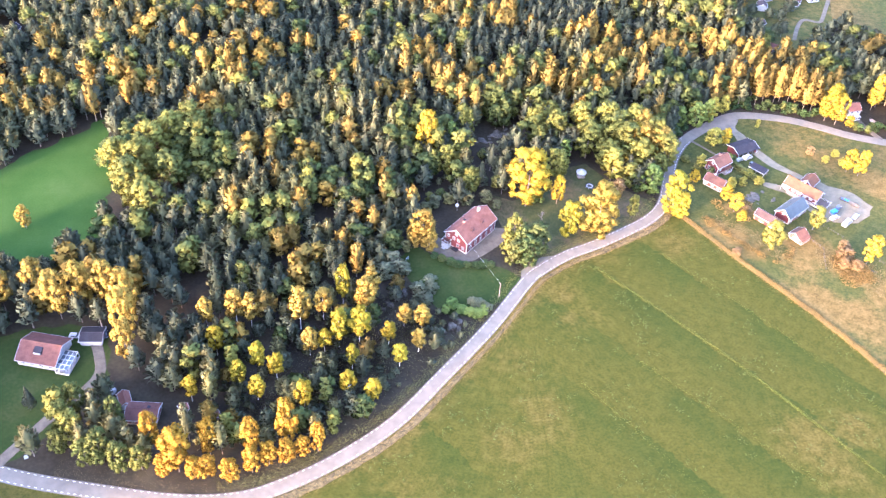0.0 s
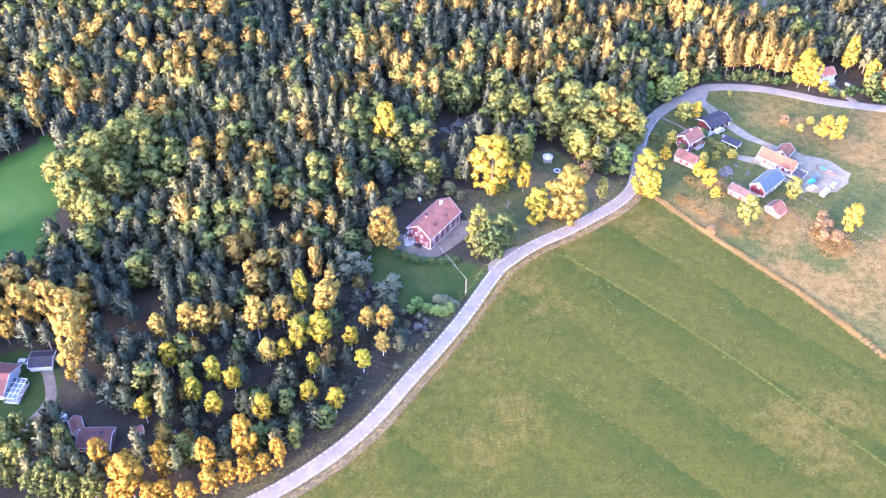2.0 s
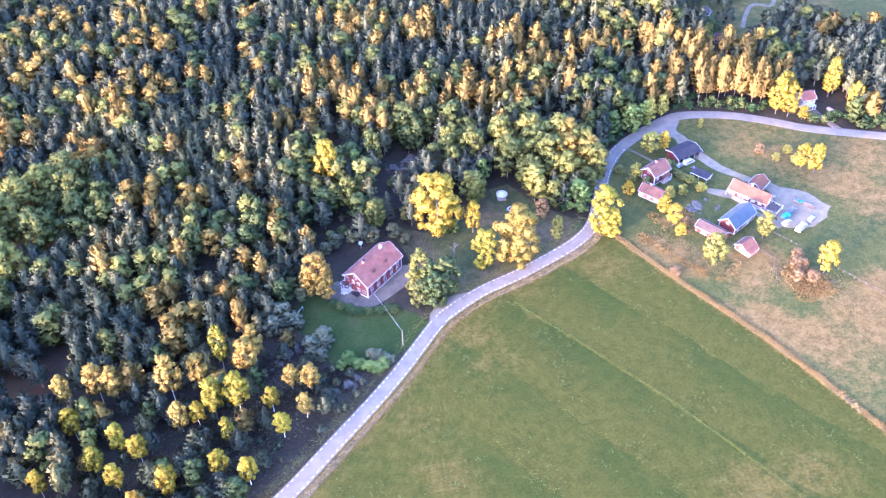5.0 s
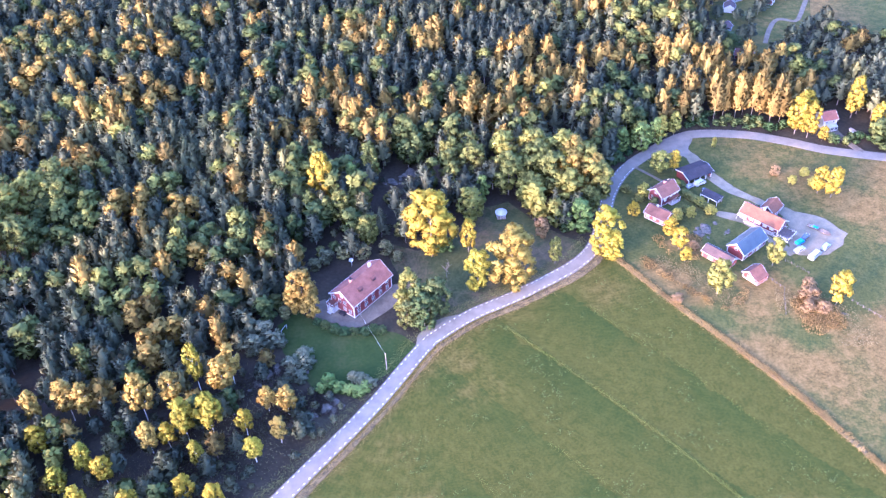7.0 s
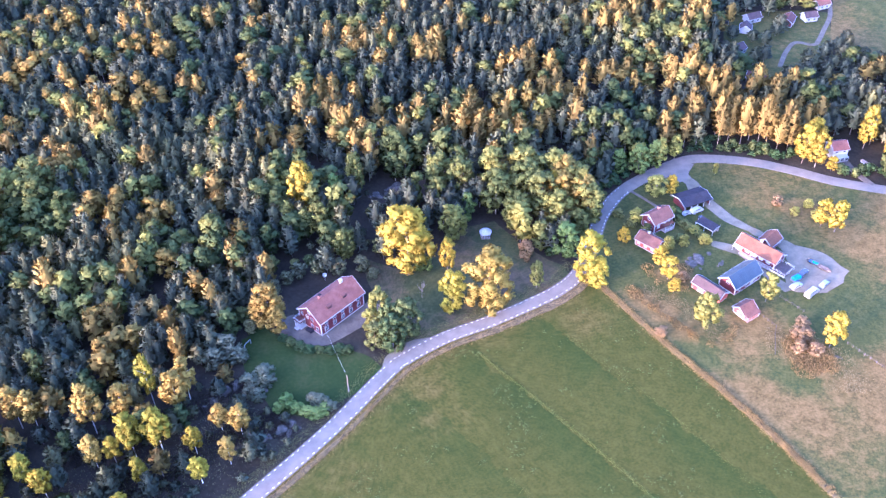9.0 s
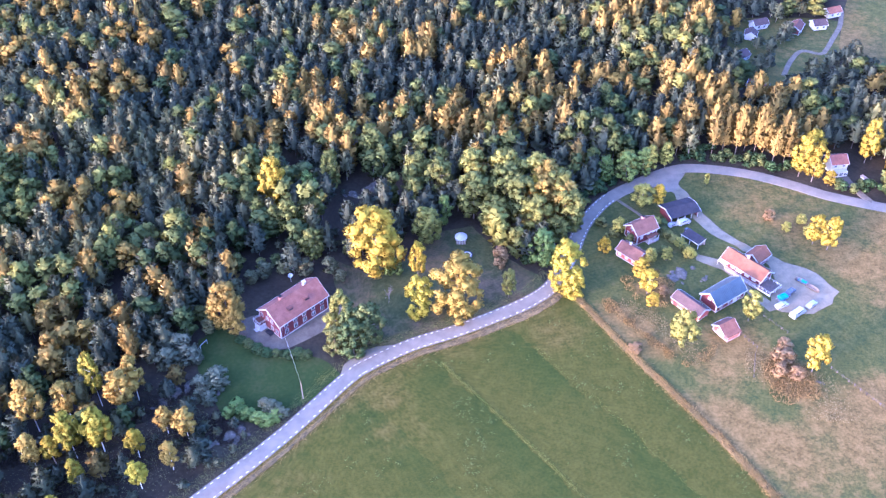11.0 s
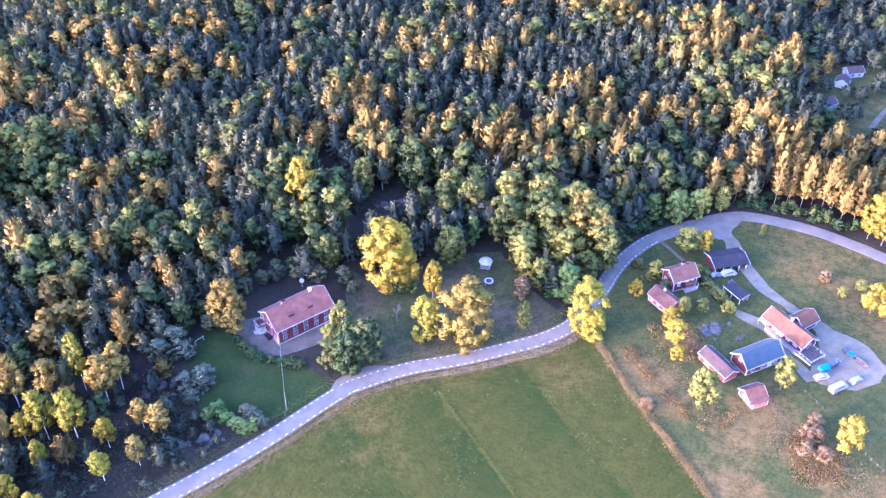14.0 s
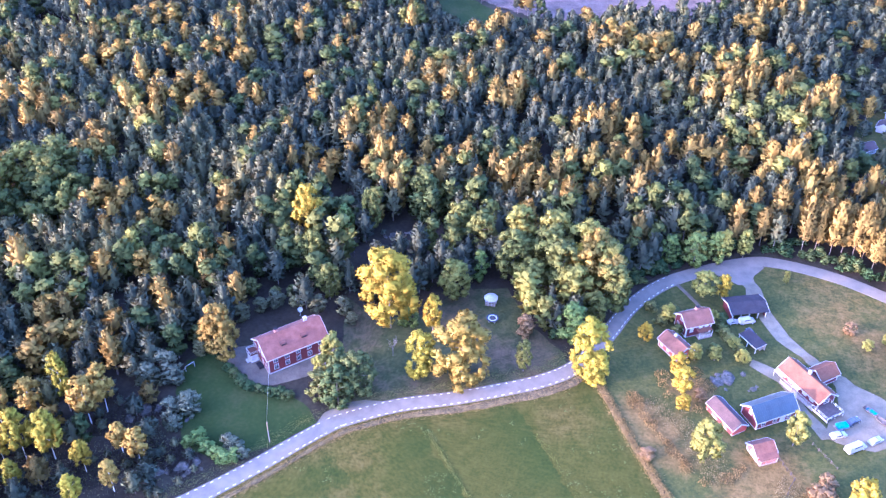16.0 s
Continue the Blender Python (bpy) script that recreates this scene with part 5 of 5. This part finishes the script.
# ---- vehicles ----
def car(x, y, turn, paint, label, length=4.5, width=1.8, height=1.45, van=False, group="parked cars"):
    c = thing("van" if van else "car", x, y, 0.14, turn, label, "car", group)
    L, W = length / 2, width / 2
    if van:
        prof = [(-L, 0.4), (L, 0.4), (L, 0.95), (L - 0.9, 1.15), (L - 1.6, height), (-L + 0.1, height), (-L, 1.0)]
    else:
        prof = [(-L, 0.35), (L, 0.35), (L, 0.75), (L - 1.1, 0.92), (L - 1.9, height), (-L + 0.9, height), (-L + 0.1, 0.95)]
    bm = bmesh.new()
    a = [bm.verts.new((px, -W, pz)) for px, pz in prof]
    b = [bm.verts.new((px, W, pz)) for px, pz in prof]
    bm.faces.new(a[::-1])
    bm.faces.new(b)
    n = len(a)
    for i in range(n):
        bm.faces.new((a[i], a[(i + 1) % n], b[(i + 1) % n], b[i]))
    for v in bm.verts:
        if v.co.z > 1.0:
            v.co.y *= 0.84
    bmesh.ops.bevel(bm, geom=bm.edges[:], offset=0.09, segments=2, affect="EDGES")
    bmesh.ops.recalc_face_normals(bm, faces=bm.faces)
    part("body", bm, paint, c)
    part("windscreen", box(L - 1.5, 0, 0, 0.05, width * 0.74, 0.62, rot=Matrix.Rotation(radians(-52), 3, "Y")), "glass", c).location = (0, 0, height - 0.58)
    for s in (-1, 1):
        part("side_window", box(-0.2, s * W * 0.93, height - 0.5, length * 0.42, 0.05, 0.36), "glass", c)
        part("headlight", box(L - 0.03, s * W * 0.7, 0.62, 0.08, 0.35, 0.16, bevel=0.02), "rim", c)
        for e in (-1, 1):
            bm = bmesh.new()
            cyl(bm, (e * L * 0.62, s * (W - 0.2), 0.32), (e * L * 0.62, s * (W + 0.02), 0.32), 0.32, 0.32, 14)
            w = part("wheel", bm, "rubber", c)
            bm = bmesh.new()
            cyl(bm, (e * L * 0.62, s * (W + 0.0), 0.32), (e * L * 0.62, s * (W + 0.035), 0.32), 0.2, 0.18, 10)
            part("rim", bm, "rim", w)
    return c


car(107.6, 65.0, 24, "car_white", "small white car outside the black-roofed garage", 3.6, 1.6, 1.4)
car(111.6, 66.2, 26, "car_white", "white van outside the black-roofed garage", 5.0, 2.0, 2.0, True)
car(138.8, 31.0, 42, "car_dark", "dark car beside the covered trailer", 4.2)
car(138.4, 21.4, 37, "car_white", "white camper van at the edge of the yard", 6.0, 2.1, 2.3, True)
car(143.8, 25.2, 40, "car_white", "pale car at the edge of the yard", 4.2)
car(134.4, 25.0, 28, "car_white", "white pick-up behind the covered trailer", 4.6, 1.9, 1.5)
car(-160.0, -20.8, -10, "car_white", "white car by the villa's garage")
car(-150.5, -20.4, -80, "car_dark", "dark car beside the villa's garage")
car(112.6, 61.5, -50, "car_dark", "small dark trailer car by the wood shed", 3.4, 1.6, 1.2)

caravan = thing("caravan", -146, -45.2, 0.05, -35, "white caravan under the trees", "caravan")
part("body", box(0, 0, 0.45, 5.4, 2.2, 2.0, bevel=0.25), "car_white", caravan)
part("window", box(0.6, -1.1, 1.3, 1.6, 0.06, 0.6), "glass", caravan)
part("roof_hatch", box(-0.8, 0, 2.45, 0.7, 0.7, 0.12, bevel=0.03), "glass", caravan)
part("drawbar", box(3.2, 0, 0.45, 1.3, 0.15, 0.12), "rim", caravan)
for s in (-1, 1):
    bm = bmesh.new()
    cyl(bm, (0, s * 0.85, 0.32), (0, s * 1.08, 0.32), 0.32, 0.32, 14)
    part("wheel", bm, "rubber", caravan)


def boat(x, y, turn, mat, inner, label):
    """A rowing boat: lofted hull with thwarts."""
    b = thing("rowing_boat", x, y, 0.14, turn, label, "boat")
    bm = bmesh.new()
    rows = []
    for i in range(9):
        u = i / 8
        w = 0.85 * math.sin(math.pi * min(1, 0.12 + 0.88 * u)) ** 0.7 if u < 1 else 0.02
        w = 0.02 if i == 8 else 0.35 + 0.5 * math.sin(math.pi * (0.15 + 0.75 * u))  if u < 0.8 else 0.35
        xx = -2.2 + 4.4 * u
        rows.append([bm.verts.new((xx, s * w, z)) for s, z in ((-1, 0.75), (-0.7, 0.2), (0, 0.02), (0.7, 0.2), (1, 0.75))])
    for p, q in zip(rows, rows[1:]):
        for k in range(4):
            bm.faces.new((p[k], q[k], q[k + 1], p[k + 1]))
    bm.faces.new(rows[0])
    bmesh.ops.solidify(bm, geom=bm.faces[:], thickness=0.06)
    part("hull", bm, mat, b)
    for xx in (-1.2, 0.2):
        part("thwart", box(xx, 0, 0.5, 0.3, 1.3, 0.05), inner, b)
    return b


boat(144.0, 36.0, -45, "wood", "blue_tarp", "old wooden rowing boat with blue cover on the yard")
part("cover", box(0.6, 0, 0.7, 2.0, 1.3, 0.2, bevel=0.09), "blue_tarp", bpy.data.objects["rowing_boat"], "blue cover")
boat(146.6, 32.8, -45, "wood", "wood", "upturned brown boat beside the yard")
tarp = thing("covered_trailer", 135.6, 28.4, 0.14, 28, "trailer load under a blue tarpaulin", "trailer")
part("load", box(0, 0, 0.5, 3.4, 2.0, 1.1, bevel=0.3), "blue_tarp", tarp)
part("bed", box(0, 0, 0.35, 3.9, 2.0, 0.15), "wood", tarp)
for s in (-1, 1):
    bm = bmesh.new()
    cyl(bm, (0, s * 0.85, 0.28), (0, s * 1.05, 0.28), 0.28, 0.28, 12)
    part("wheel", bm, "rubber", tarp)
box_w = thing("patio_awning", 120.6, 44.6, 0, -49.5, "white awning on thin posts beside the bungalow", "awning")
part("canopy", prism((-1.5, 1.5), [(-1.5, 2.1), (0, 2.6), (1.5, 2.1), (1.5, 2.2), (0, 2.72), (-1.5, 2.2)]), "white", box_w)
for x in (-1.4, 1.4):
    for y in (-1.4, 1.4):
        part("post", box(x, y, 0, 0.08, 0.08, 2.15), "white", box_w)

# ---- garden things ----
gaz = thing("gazebo", 34.3, 57.7, 0, 0, "round white gazebo with scalloped canopy in the clearing", "gazebo")
bm = bmesh.new()
bmesh.ops.create_cone(bm, cap_ends=False, segments=10, radius1=2.2, radius2=0.1, depth=1.1, matrix=Matrix.Translation((0, 0, 2.75)))
bmesh.ops.solidify(bm, geom=bm.faces[:], thickness=0.05)
part("canopy", bm, "stone", gaz)
for i in range(10):
    a = math.pi * 2 * i / 10
    part("post", box(1.7 * math.cos(a), 1.7 * math.sin(a), 0, 0.1, 0.1, 2.25), "white", gaz)
    if i % 5:
        part("rail", box(0, 0, 0, 0.05, 1.0, 0.08), "white", gaz).matrix_basis = pose(1.65 * math.cos(a + 0.314), 1.65 * math.sin(a + 0.314), 0.85, 0, 0, math.degrees(a + 0.314))
    part("scallop", prism((-0.04, 0.04), [(-0.62, 2.25), (0.62, 2.25), (0.45, 1.98), (0, 1.86), (-0.45, 1.98)]), "white", gaz).matrix_basis = pose(2.02 * math.cos(a + 0.314), 2.02 * math.sin(a + 0.314), 0, 0, 0, math.degrees(a + 0.314))
part("floor", box(0, 0, 0, 3.2, 3.2, 0.1, bevel=0.04), "wood", gaz)
tramp = thing("trampoline", 36.3, 50.0, 0, 0, "round trampoline with dark mat and pale blue rim", "trampoline")


def ring(r0, r1, z, h, n=28):
    bm = bmesh.new()
    rows = [[bm.verts.new((r * math.cos(2 * math.pi * i / n), r * math.sin(2 * math.pi * i / n), zz)) for r, zz in ((r0, z), (r1, z), (r1, z + h), (r0, z + h))] for i in range(n)]
    for i in range(n):
        a, b = rows[i], rows[(i + 1) % n]
        for k in range(4):
            bm.faces.new((a[k], b[k], b[(k + 1) % 4], a[(k + 1) % 4]))
    bmesh.ops.recalc_face_normals(bm, faces=bm.faces)
    return bm


part("pad", ring(1.05, 1.4, 0.82, 0.06), "white", tramp, "pale padded rim")
part("outer_pad", ring(1.4, 1.85, 0.8, 0.06), "car_dark", tramp)
bm = bmesh.new()
cyl(bm, (0, 0, 0.78), (0, 0, 0.82), 1.1, 1.1, 24)
part("mat", bm, "rubber", tramp)
for i in range(6):
    bm = bmesh.new()
    a = math.pi * i / 3
    cyl(bm, (1.7 * math.cos(a), 1.7 * math.sin(a), 0), (1.65 * math.cos(a), 1.65 * math.sin(a), 0.85), 0.035, 0.035, 6)
    part("leg", bm, "rim", tramp)
goal = thing("football_goal", -44.2, 9.5, 0, 60, "small white football goal on the lawn", "goal")
for x in (-1.5, 1.5):
    part("post", box(x, 0, 0, 0.12, 0.12, 1.9), "white", goal)
    bm = bmesh.new()
    cyl(bm, (x, 0, 1.9), (x, 1.1, 0.05), 0.05, 0.05, 6)
    part("stay", bm, "white", goal)
part("crossbar", box(0, 0, 1.86, 3.1, 0.12, 0.12), "white", goal)
dish = thing("satellite_dish", -21.3, 38.4, 0, 12, "white satellite dish on a pole behind the manor", "satellite dish")
bm = bmesh.new()
cyl(bm, (0, 0, 0), (0, 0, 2.2), 0.06, 0.06, 8)
part("mast", bm, "rim", dish)
bm = bmesh.new()
bmesh.ops.create_uvsphere(bm, u_segments=16, v_segments=8, radius=1.0)
bmesh.ops.delete(bm, geom=[v for v in bm.verts if v.co.z > -0.3], context="VERTS")
bmesh.ops.scale(bm, vec=(0.85, 0.85, 0.5), verts=bm.verts)
bmesh.ops.solidify(bm, geom=bm.faces[:], thickness=0.04)
bmesh.ops.rotate(bm, cent=(0, 0, 0), matrix=Matrix.Rotation(radians(60), 3, "X"), verts=bm.verts)
bmesh.ops.translate(bm, vec=(0, 0.2, 2.4), verts=bm.verts)
part("reflector", bm, "white", dish)
pole = thing("utility_pole", -12, -11, 0, 0, "thin grey wooden pole at the roadside", "pole")
bm = bmesh.new()
cyl(bm, (0, 0, 0), (0, 0, 7.5), 0.13, 0.09, 8)
part("mast", bm, "wood", pole)
bm = bmesh.new()
cyl(bm, (0, 0, 7.2), (-8.3, 22.5, 6.2), 0.02, 0.02, 4)
part("cable", bm, "rim", pole)
mb = thing("cable_box", -167, -69, 0, 20, "small white cabinet beside the lane", "cabinet")
part("body", box(0, 0, 0, 1.0, 0.6, 1.0, bevel=0.05), "white", mb)
part("base", box(0, 0, -0.05, 1.2, 0.8, 0.12), "stone", mb)


def fence(line, label, mat="deck_wood"):
    """Low wooden fence: each post and rail a part."""
    f = thing("fence", *line[0], 0, 0, label, "fence", "meadow fences")
    o = Vector(line[0])
    for a, b in zip(line, line[1:]):
        a, b = Vector(a) - o, Vector(b) - o
        n = max(1, round((b - a).length / 2.2))
        for i in range(n + 1):
            p = a.lerp(b, i / n)
            part("post", box(p.x, p.y, 0, 0.14, 0.14, 1.1), mat, f)
        for z in (0.45, 0.95):
            bm = bmesh.new()
            cyl(bm, (a.x, a.y, z), (b.x, b.y, z), 0.035, 0.035, 4)
            part("rail", bm, mat, f)


fence([(127.7, 20.6), (130.5, 17), (133.2, 13.5)], "weathered grey fence running down from the bungalow yard")
fence([(118.9, 13.2), (120.6, 10.3), (122.4, 7.4), (121.1, 4.5), (118.5, -4)], "low grey fence below the playhouse hut")
fence([(142, -1), (149, -11), (158, -24)], "grey fence crossing the open meadow")


# ---- rocks ----
def rock(x, y, r, seed, label="bare grey granite outcrop among moss"):
    bm = bmesh.new()
    bmesh.ops.create_icosphere(bm, subdivisions=3, radius=1)
    for v in bm.verts:
        k = 1 + 0.45 * noise.noise(v.co * 1.3 + Vector((seed, 0, 0))) + 0.15 * noise.noise(v.co * 4 + Vector((seed, 3, 0)))
        v.co = Vector((v.co.x * k * r, v.co.y * k * r * 0.7, v.co.z * k * r * 0.28))
    o = part("rock", bm, "rock")
    o.matrix_world = pose(x, y, 0.05, 0, 0, seed * 67)
    return tagged(o, label, "rock", "granite outcrops")


for i, (x, y, r) in enumerate(((3, 88, 4), (-4, 84, 3), (10, 84, 3), (106, 41, 3.6), (103, 38, 2.2), (113, 38, 1.5), (-49, -8, 3), (-40, -11, 2.5), (-31, -24, 3), (-52, -12, 2), (-36, -27, 2), (-28, -22, 2), (137, -6, 1.0))):
    rock(x, y, r * 0.75, i + 1)
    for j in range(4):
        rock(x + r * random.uniform(-1.3, 1.3), y + r * random.uniform(-1.1, 1.1), r * random.uniform(0.2, 0.4), i * 5 + j + 30)

# ---- verges ----
def tufts(name, line, width, per_metre, height, mat, label, seed, offset=0.0, blade=0.0):
    """Tall dry grass along a line."""
    r = np.random.default_rng(seed)
    pts = curve_points(line, 1.0)
    c, nn = [], []
    for i, p in enumerate(pts):
        s = side(pts, i)
        k = r.poisson(per_metre * 2)
        for _ in range(k):
            o = offset + r.normal(0, width / 2)
            q = p + s * o + Vector(r.uniform(-0.6, 0.6, 2))
            c.append((q.x, q.y, 0.06 + height * r.uniform(0.2, 0.7)))
            nn.append((r.normal(), r.normal(), 6.0 if blade else 0.6))
    c = np.array(c)
    v = quads(c, unit(np.array(nn)), (blade or height) * r.uniform(0.2, 0.45, len(c)), r, 0.5)
    v[:, 2] = np.maximum(v[:, 2], 0.05)
    me = bpy.data.meshes.new(name)
    fill_mesh(me, v, np.repeat(r.uniform(0, 0.5, len(c)), 4))
    me.materials.append(M[mat])
    return tagged(new(name, me), label, "grass", kind="stuff")


ribbon("ditch_bank", curve_points(DITCH, 1.5), lambda u: 1.5 * (1 + 0.7 * noise.noise(Vector((u * 80, 4, 0)))), 0.14, "verge", "bank of matted dry grass between field and meadow", "bank", 0.15)
tufts("tall_grass", DITCH, 1.2, 90, 0.5, "straw", "tall straw-coloured grass along the ditch", 1)
south_road = [tuple(p) for p in road_line[::5] if -110 < p.x < 66]
verge_line = [p + side(road_line, i) * -4.3 for i, p in enumerate(road_line) if -125 < p.x < 64]
ribbon("verge", verge_line, lambda u: (2.4 - 1.4 * math.exp(-((u - 0.62) / 0.2) ** 2)) * (1 + 0.5 * noise.noise(Vector((u * 60, 0, 0)))), 0.13, "verge", "strip of pale dry grass along the field side of the road", "verge", 0.12)
tufts("verge_grass", south_road, 1.5, 60, 0.36, "straw", "dry grass on the field side of the road", 2, -4.3)
tufts("verge_grass", south_road, 2.2, 34, 0.36, "dark_leaf", "low dull green grass between the road and the wood", 3, 4.8)
for k, line in enumerate(([(28, 2), (64, -44), (93, -88), (120, -130)], [(33, -45), (50, -65), (78, -99)], [(56, 8), (87, -33), (113, -77)], [(10, -52), (26, -77), (42, -104)])):
    tufts("field_ridge", line, 0.35 if k == 0 else 0.9, 34 if k == 0 else 9, 0.24 if k == 0 else 0.22, "ridge", "low ridge of rank pale grass in the field", 30 + k)


def weeds(name, count, x0, x1, y0, y1, mat, label, seed, cut):
    """Patchy clumps of ranker grass over the field."""
    r = np.random.default_rng(seed)
    c = []
    while len(c) < count:
        x, y = r.uniform(x0, x1), r.uniform(y0, y1)
        if inside(x, y, field_edge) and noise.noise(Vector((x * 0.07, y * 0.07, seed))) + 0.6 * noise.noise(Vector((x * 0.25, y * 0.25, seed))) > cut and np.min(np.hypot(road_np[:, 0] - x, road_np[:, 1] - y)) > 7:
            for _ in range(5):
                c.append((x + r.normal(0, 0.35), y + r.normal(0, 0.35), r.uniform(0.06, 0.2)))
    c = np.array(c)
    n = np.stack([r.normal(size=len(c)), r.normal(size=len(c)), np.full(len(c), 1.2)], 1)
    v = quads(c, unit(n), r.uniform(0.1, 0.32, len(c)), r, 0.6)
    v[:, 2] = np.maximum(v[:, 2], 0.05)
    me = bpy.data.meshes.new(name)
    fill_mesh(me, v, np.repeat(r.uniform(0, 0.6, len(c)), 4), np.tile((0.0, 0.0, 1.0), (4 * len(c), 1)))
    me.materials.append(M[mat])
    return tagged(new(name, me), label, "grass", kind="stuff")


weeds("field_weeds", 6000, -130, 130, -130, 30, "weed", "patchy clumps of ranker yellow-green grass", 41, 0.25)
tufts("meadow_tufts", [(136, -20), (137, -6), (126, 0), (118, 2)], 6.0, 50, 0.42, "stalk", "brown meadow scrub round the bushes", 20)
tufts("meadow_tufts", [(84, 26), (92, 22), (99, 12), (104, 2)], 4.0, 40, 0.42, "stalk", "brown grass along the garden edge", 21)
tufts("undergrowth", [(-158, -76), (-140, -82), (-120, -84), (-100, -83), (-80, -75)], 6.0, 36, 0.3, "stalk", "dry grass and low scrub at the wood's edge", 23)
tufts("undergrowth", [(-100, -60), (-80, -48), (-58, -34), (-40, -16)], 16.0, 45, 0.6, "needle", "low scrub and heather under the open birches", 22)



def brush(name, spots, label, seed, mat="brush", tall=1.5):
    """Rough brushwood and tall dead grass over round patches: x, y, radius."""
    r = np.random.default_rng(seed)
    c = []
    for x, y, rad in spots:
        k = int(26 * rad * rad)
        d, a = rad * np.sqrt(r.uniform(0, 1, k)), r.uniform(0, 2 * np.pi, k)
        top = tall * (1 - 0.6 * d / rad) * (0.7 + 0.6 * np.array([noise.noise(Vector((x + q * 0.9, e * 3.0, seed))) for q, e in zip(d, a)]))
        c.append(np.stack([x + d * np.cos(a), y + d * np.sin(a), 0.08 + np.maximum(top, 0.1) * r.uniform(0.1, 1.0, k)], 1))
    c = np.concatenate(c)
    k = len(c)
    up = np.stack([r.normal(0, 0.35, k), r.normal(0, 0.35, k), np.ones(k)], 1)
    side_way = unit(np.stack([r.normal(size=k), r.normal(size=k), r.normal(0, 0.4, k) + 0.5], 1))
    v = quads(c, side_way, r.uniform(0.16, 0.34, k), r, 0.4, up)
    v[:, 2] = np.maximum(v[:, 2], 0.05)
    me = bpy.data.meshes.new(name)
    fill_mesh(me, v, np.repeat(r.uniform(0, 0.6, k), 4))
    me.materials.append(M[mat])
    return tagged(new(name, me), label, "brush", kind="stuff")


def along(line, step, rad, seed):
    r = random.Random(seed)
    return [(p.x + r.uniform(-0.6, 0.6), p.y + r.uniform(-0.6, 0.6), rad * r.uniform(0.6, 1.25)) for p in curve_points(line, step)]


brush("brush_strip", along([(80, 27), (84, 21), (88, 15), (92, 9), (96, 5)], 1.6, 1.9, 5), "strip of tall rust-coloured dead grass beside the garden", 61)
brush("brush_strip", along([(69, 32), (76, 20), (84, 7), (92, -6), (99, -18), (112, -41), (124, -66)], 2.4, 1.15, 6), "tangled straw and bramble on the ditch bank", 62, tall=1.2)
brush("brush_mound", [(129, -5, 7.5), (126, -10, 4.5), (133, -9, 4), (125, 0, 3.5)], "mound of rust-brown brushwood round the meadow bushes", 63, tall=1.3)
brush("brush_patch", along([(88, 38), (90, 30), (98, 26)], 3.5, 2.2, 7) + [(100, 36, 3), (97, 41, 2.4)], "dry brown scrub among the yellow garden trees", 64)
brush("brush_patch", along([(96, 6), (100, 2), (105, 4), (110, 8)], 3.0, 2.2, 8), "dry brown scrub below the big garden tree", 65, tall=0.9)
brush("heather", along([(-112, -62), (-96, -56), (-80, -46), (-66, -40), (-52, -30), (-40, -22), (-30, -24)], 2.4, 5.5, 9) + along([(-90, -30), (-70, -22), (-54, -12), (-46, -8)], 3.0, 5.0, 10), "dark brown heather and dead bracken under the birches", 66, "heath", 0.7)


def bare_tree(x, y, h, seed, label):
    """A leafless tree: tapered stem and limbs that fork twice."""
    r = random.Random(seed)
    root = thing("bare_tree", x, y, 0, r.uniform(0, 360), label, "tree", "leafless trees")
    stem, limbs = bmesh.new(), bmesh.new()
    cyl(stem, (0, 0, -0.1), (0.02 * h, 0, h * 0.55), h * 0.012, h * 0.006, 6)

    def fork(p, way, length, rad, depth):
        q = p + way * length
        cyl(limbs, p, q, rad, rad * 0.5, 4)
        if depth:
            for _ in range(4):
                turn = (way + Vector((r.gauss(0, 0.5), r.gauss(0, 0.5), r.gauss(0.15, 0.3)))).normalized()
                fork(p.lerp(q, r.uniform(0.5, 1.0)), turn, length * r.uniform(0.5, 0.75), rad * 0.5, depth - 1)

    for _ in range(7):
        a, z = r.uniform(0, 6.28), h * r.uniform(0.2, 0.55)
        fork(Vector((0.02 * h * z / h, 0, z)), Vector((math.cos(a) * 0.7, math.sin(a) * 0.7, 0.9)).normalized(), h * r.uniform(0.2, 0.3), h * 0.006, 2)
    part("trunk", stem, "pale_twig", root)
    part("branches", limbs, "pale_twig", root)


bare_tree(-7, 104, 17, 1, "tall leafless grey tree among the pines")
bare_tree(58, 66.5, 13, 2, "leafless lilac-grey tree in front of a yellow one")
bare_tree(11, 28, 7, 3, "slender leafless tree in the clearing")
bare_tree(-14, 70, 11, 4, "leafless grey tree at the clearing's edge")

# ---- road markings ----
bm = bmesh.new()
for i in range(1, len(road_line) - 1):
    p, s = road_line[i], side(road_line, i)
    d = Vector((s.y, -s.x))
    if -200 < p.x < 88:
        for o in (2.05, -2.05):
            a = p + s * o
            bm.faces.new([bm.verts.new((*(a + d * u + s * w), 0.19)) for u, w in ((-0.42, -0.08), (0.42, -0.08), (0.42, 0.08), (-0.42, 0.08))])
lines = part("edge_lines", bm, "line", bpy.data.objects["road"], "worn white dashes")
tagged(lines, kind="stuff")
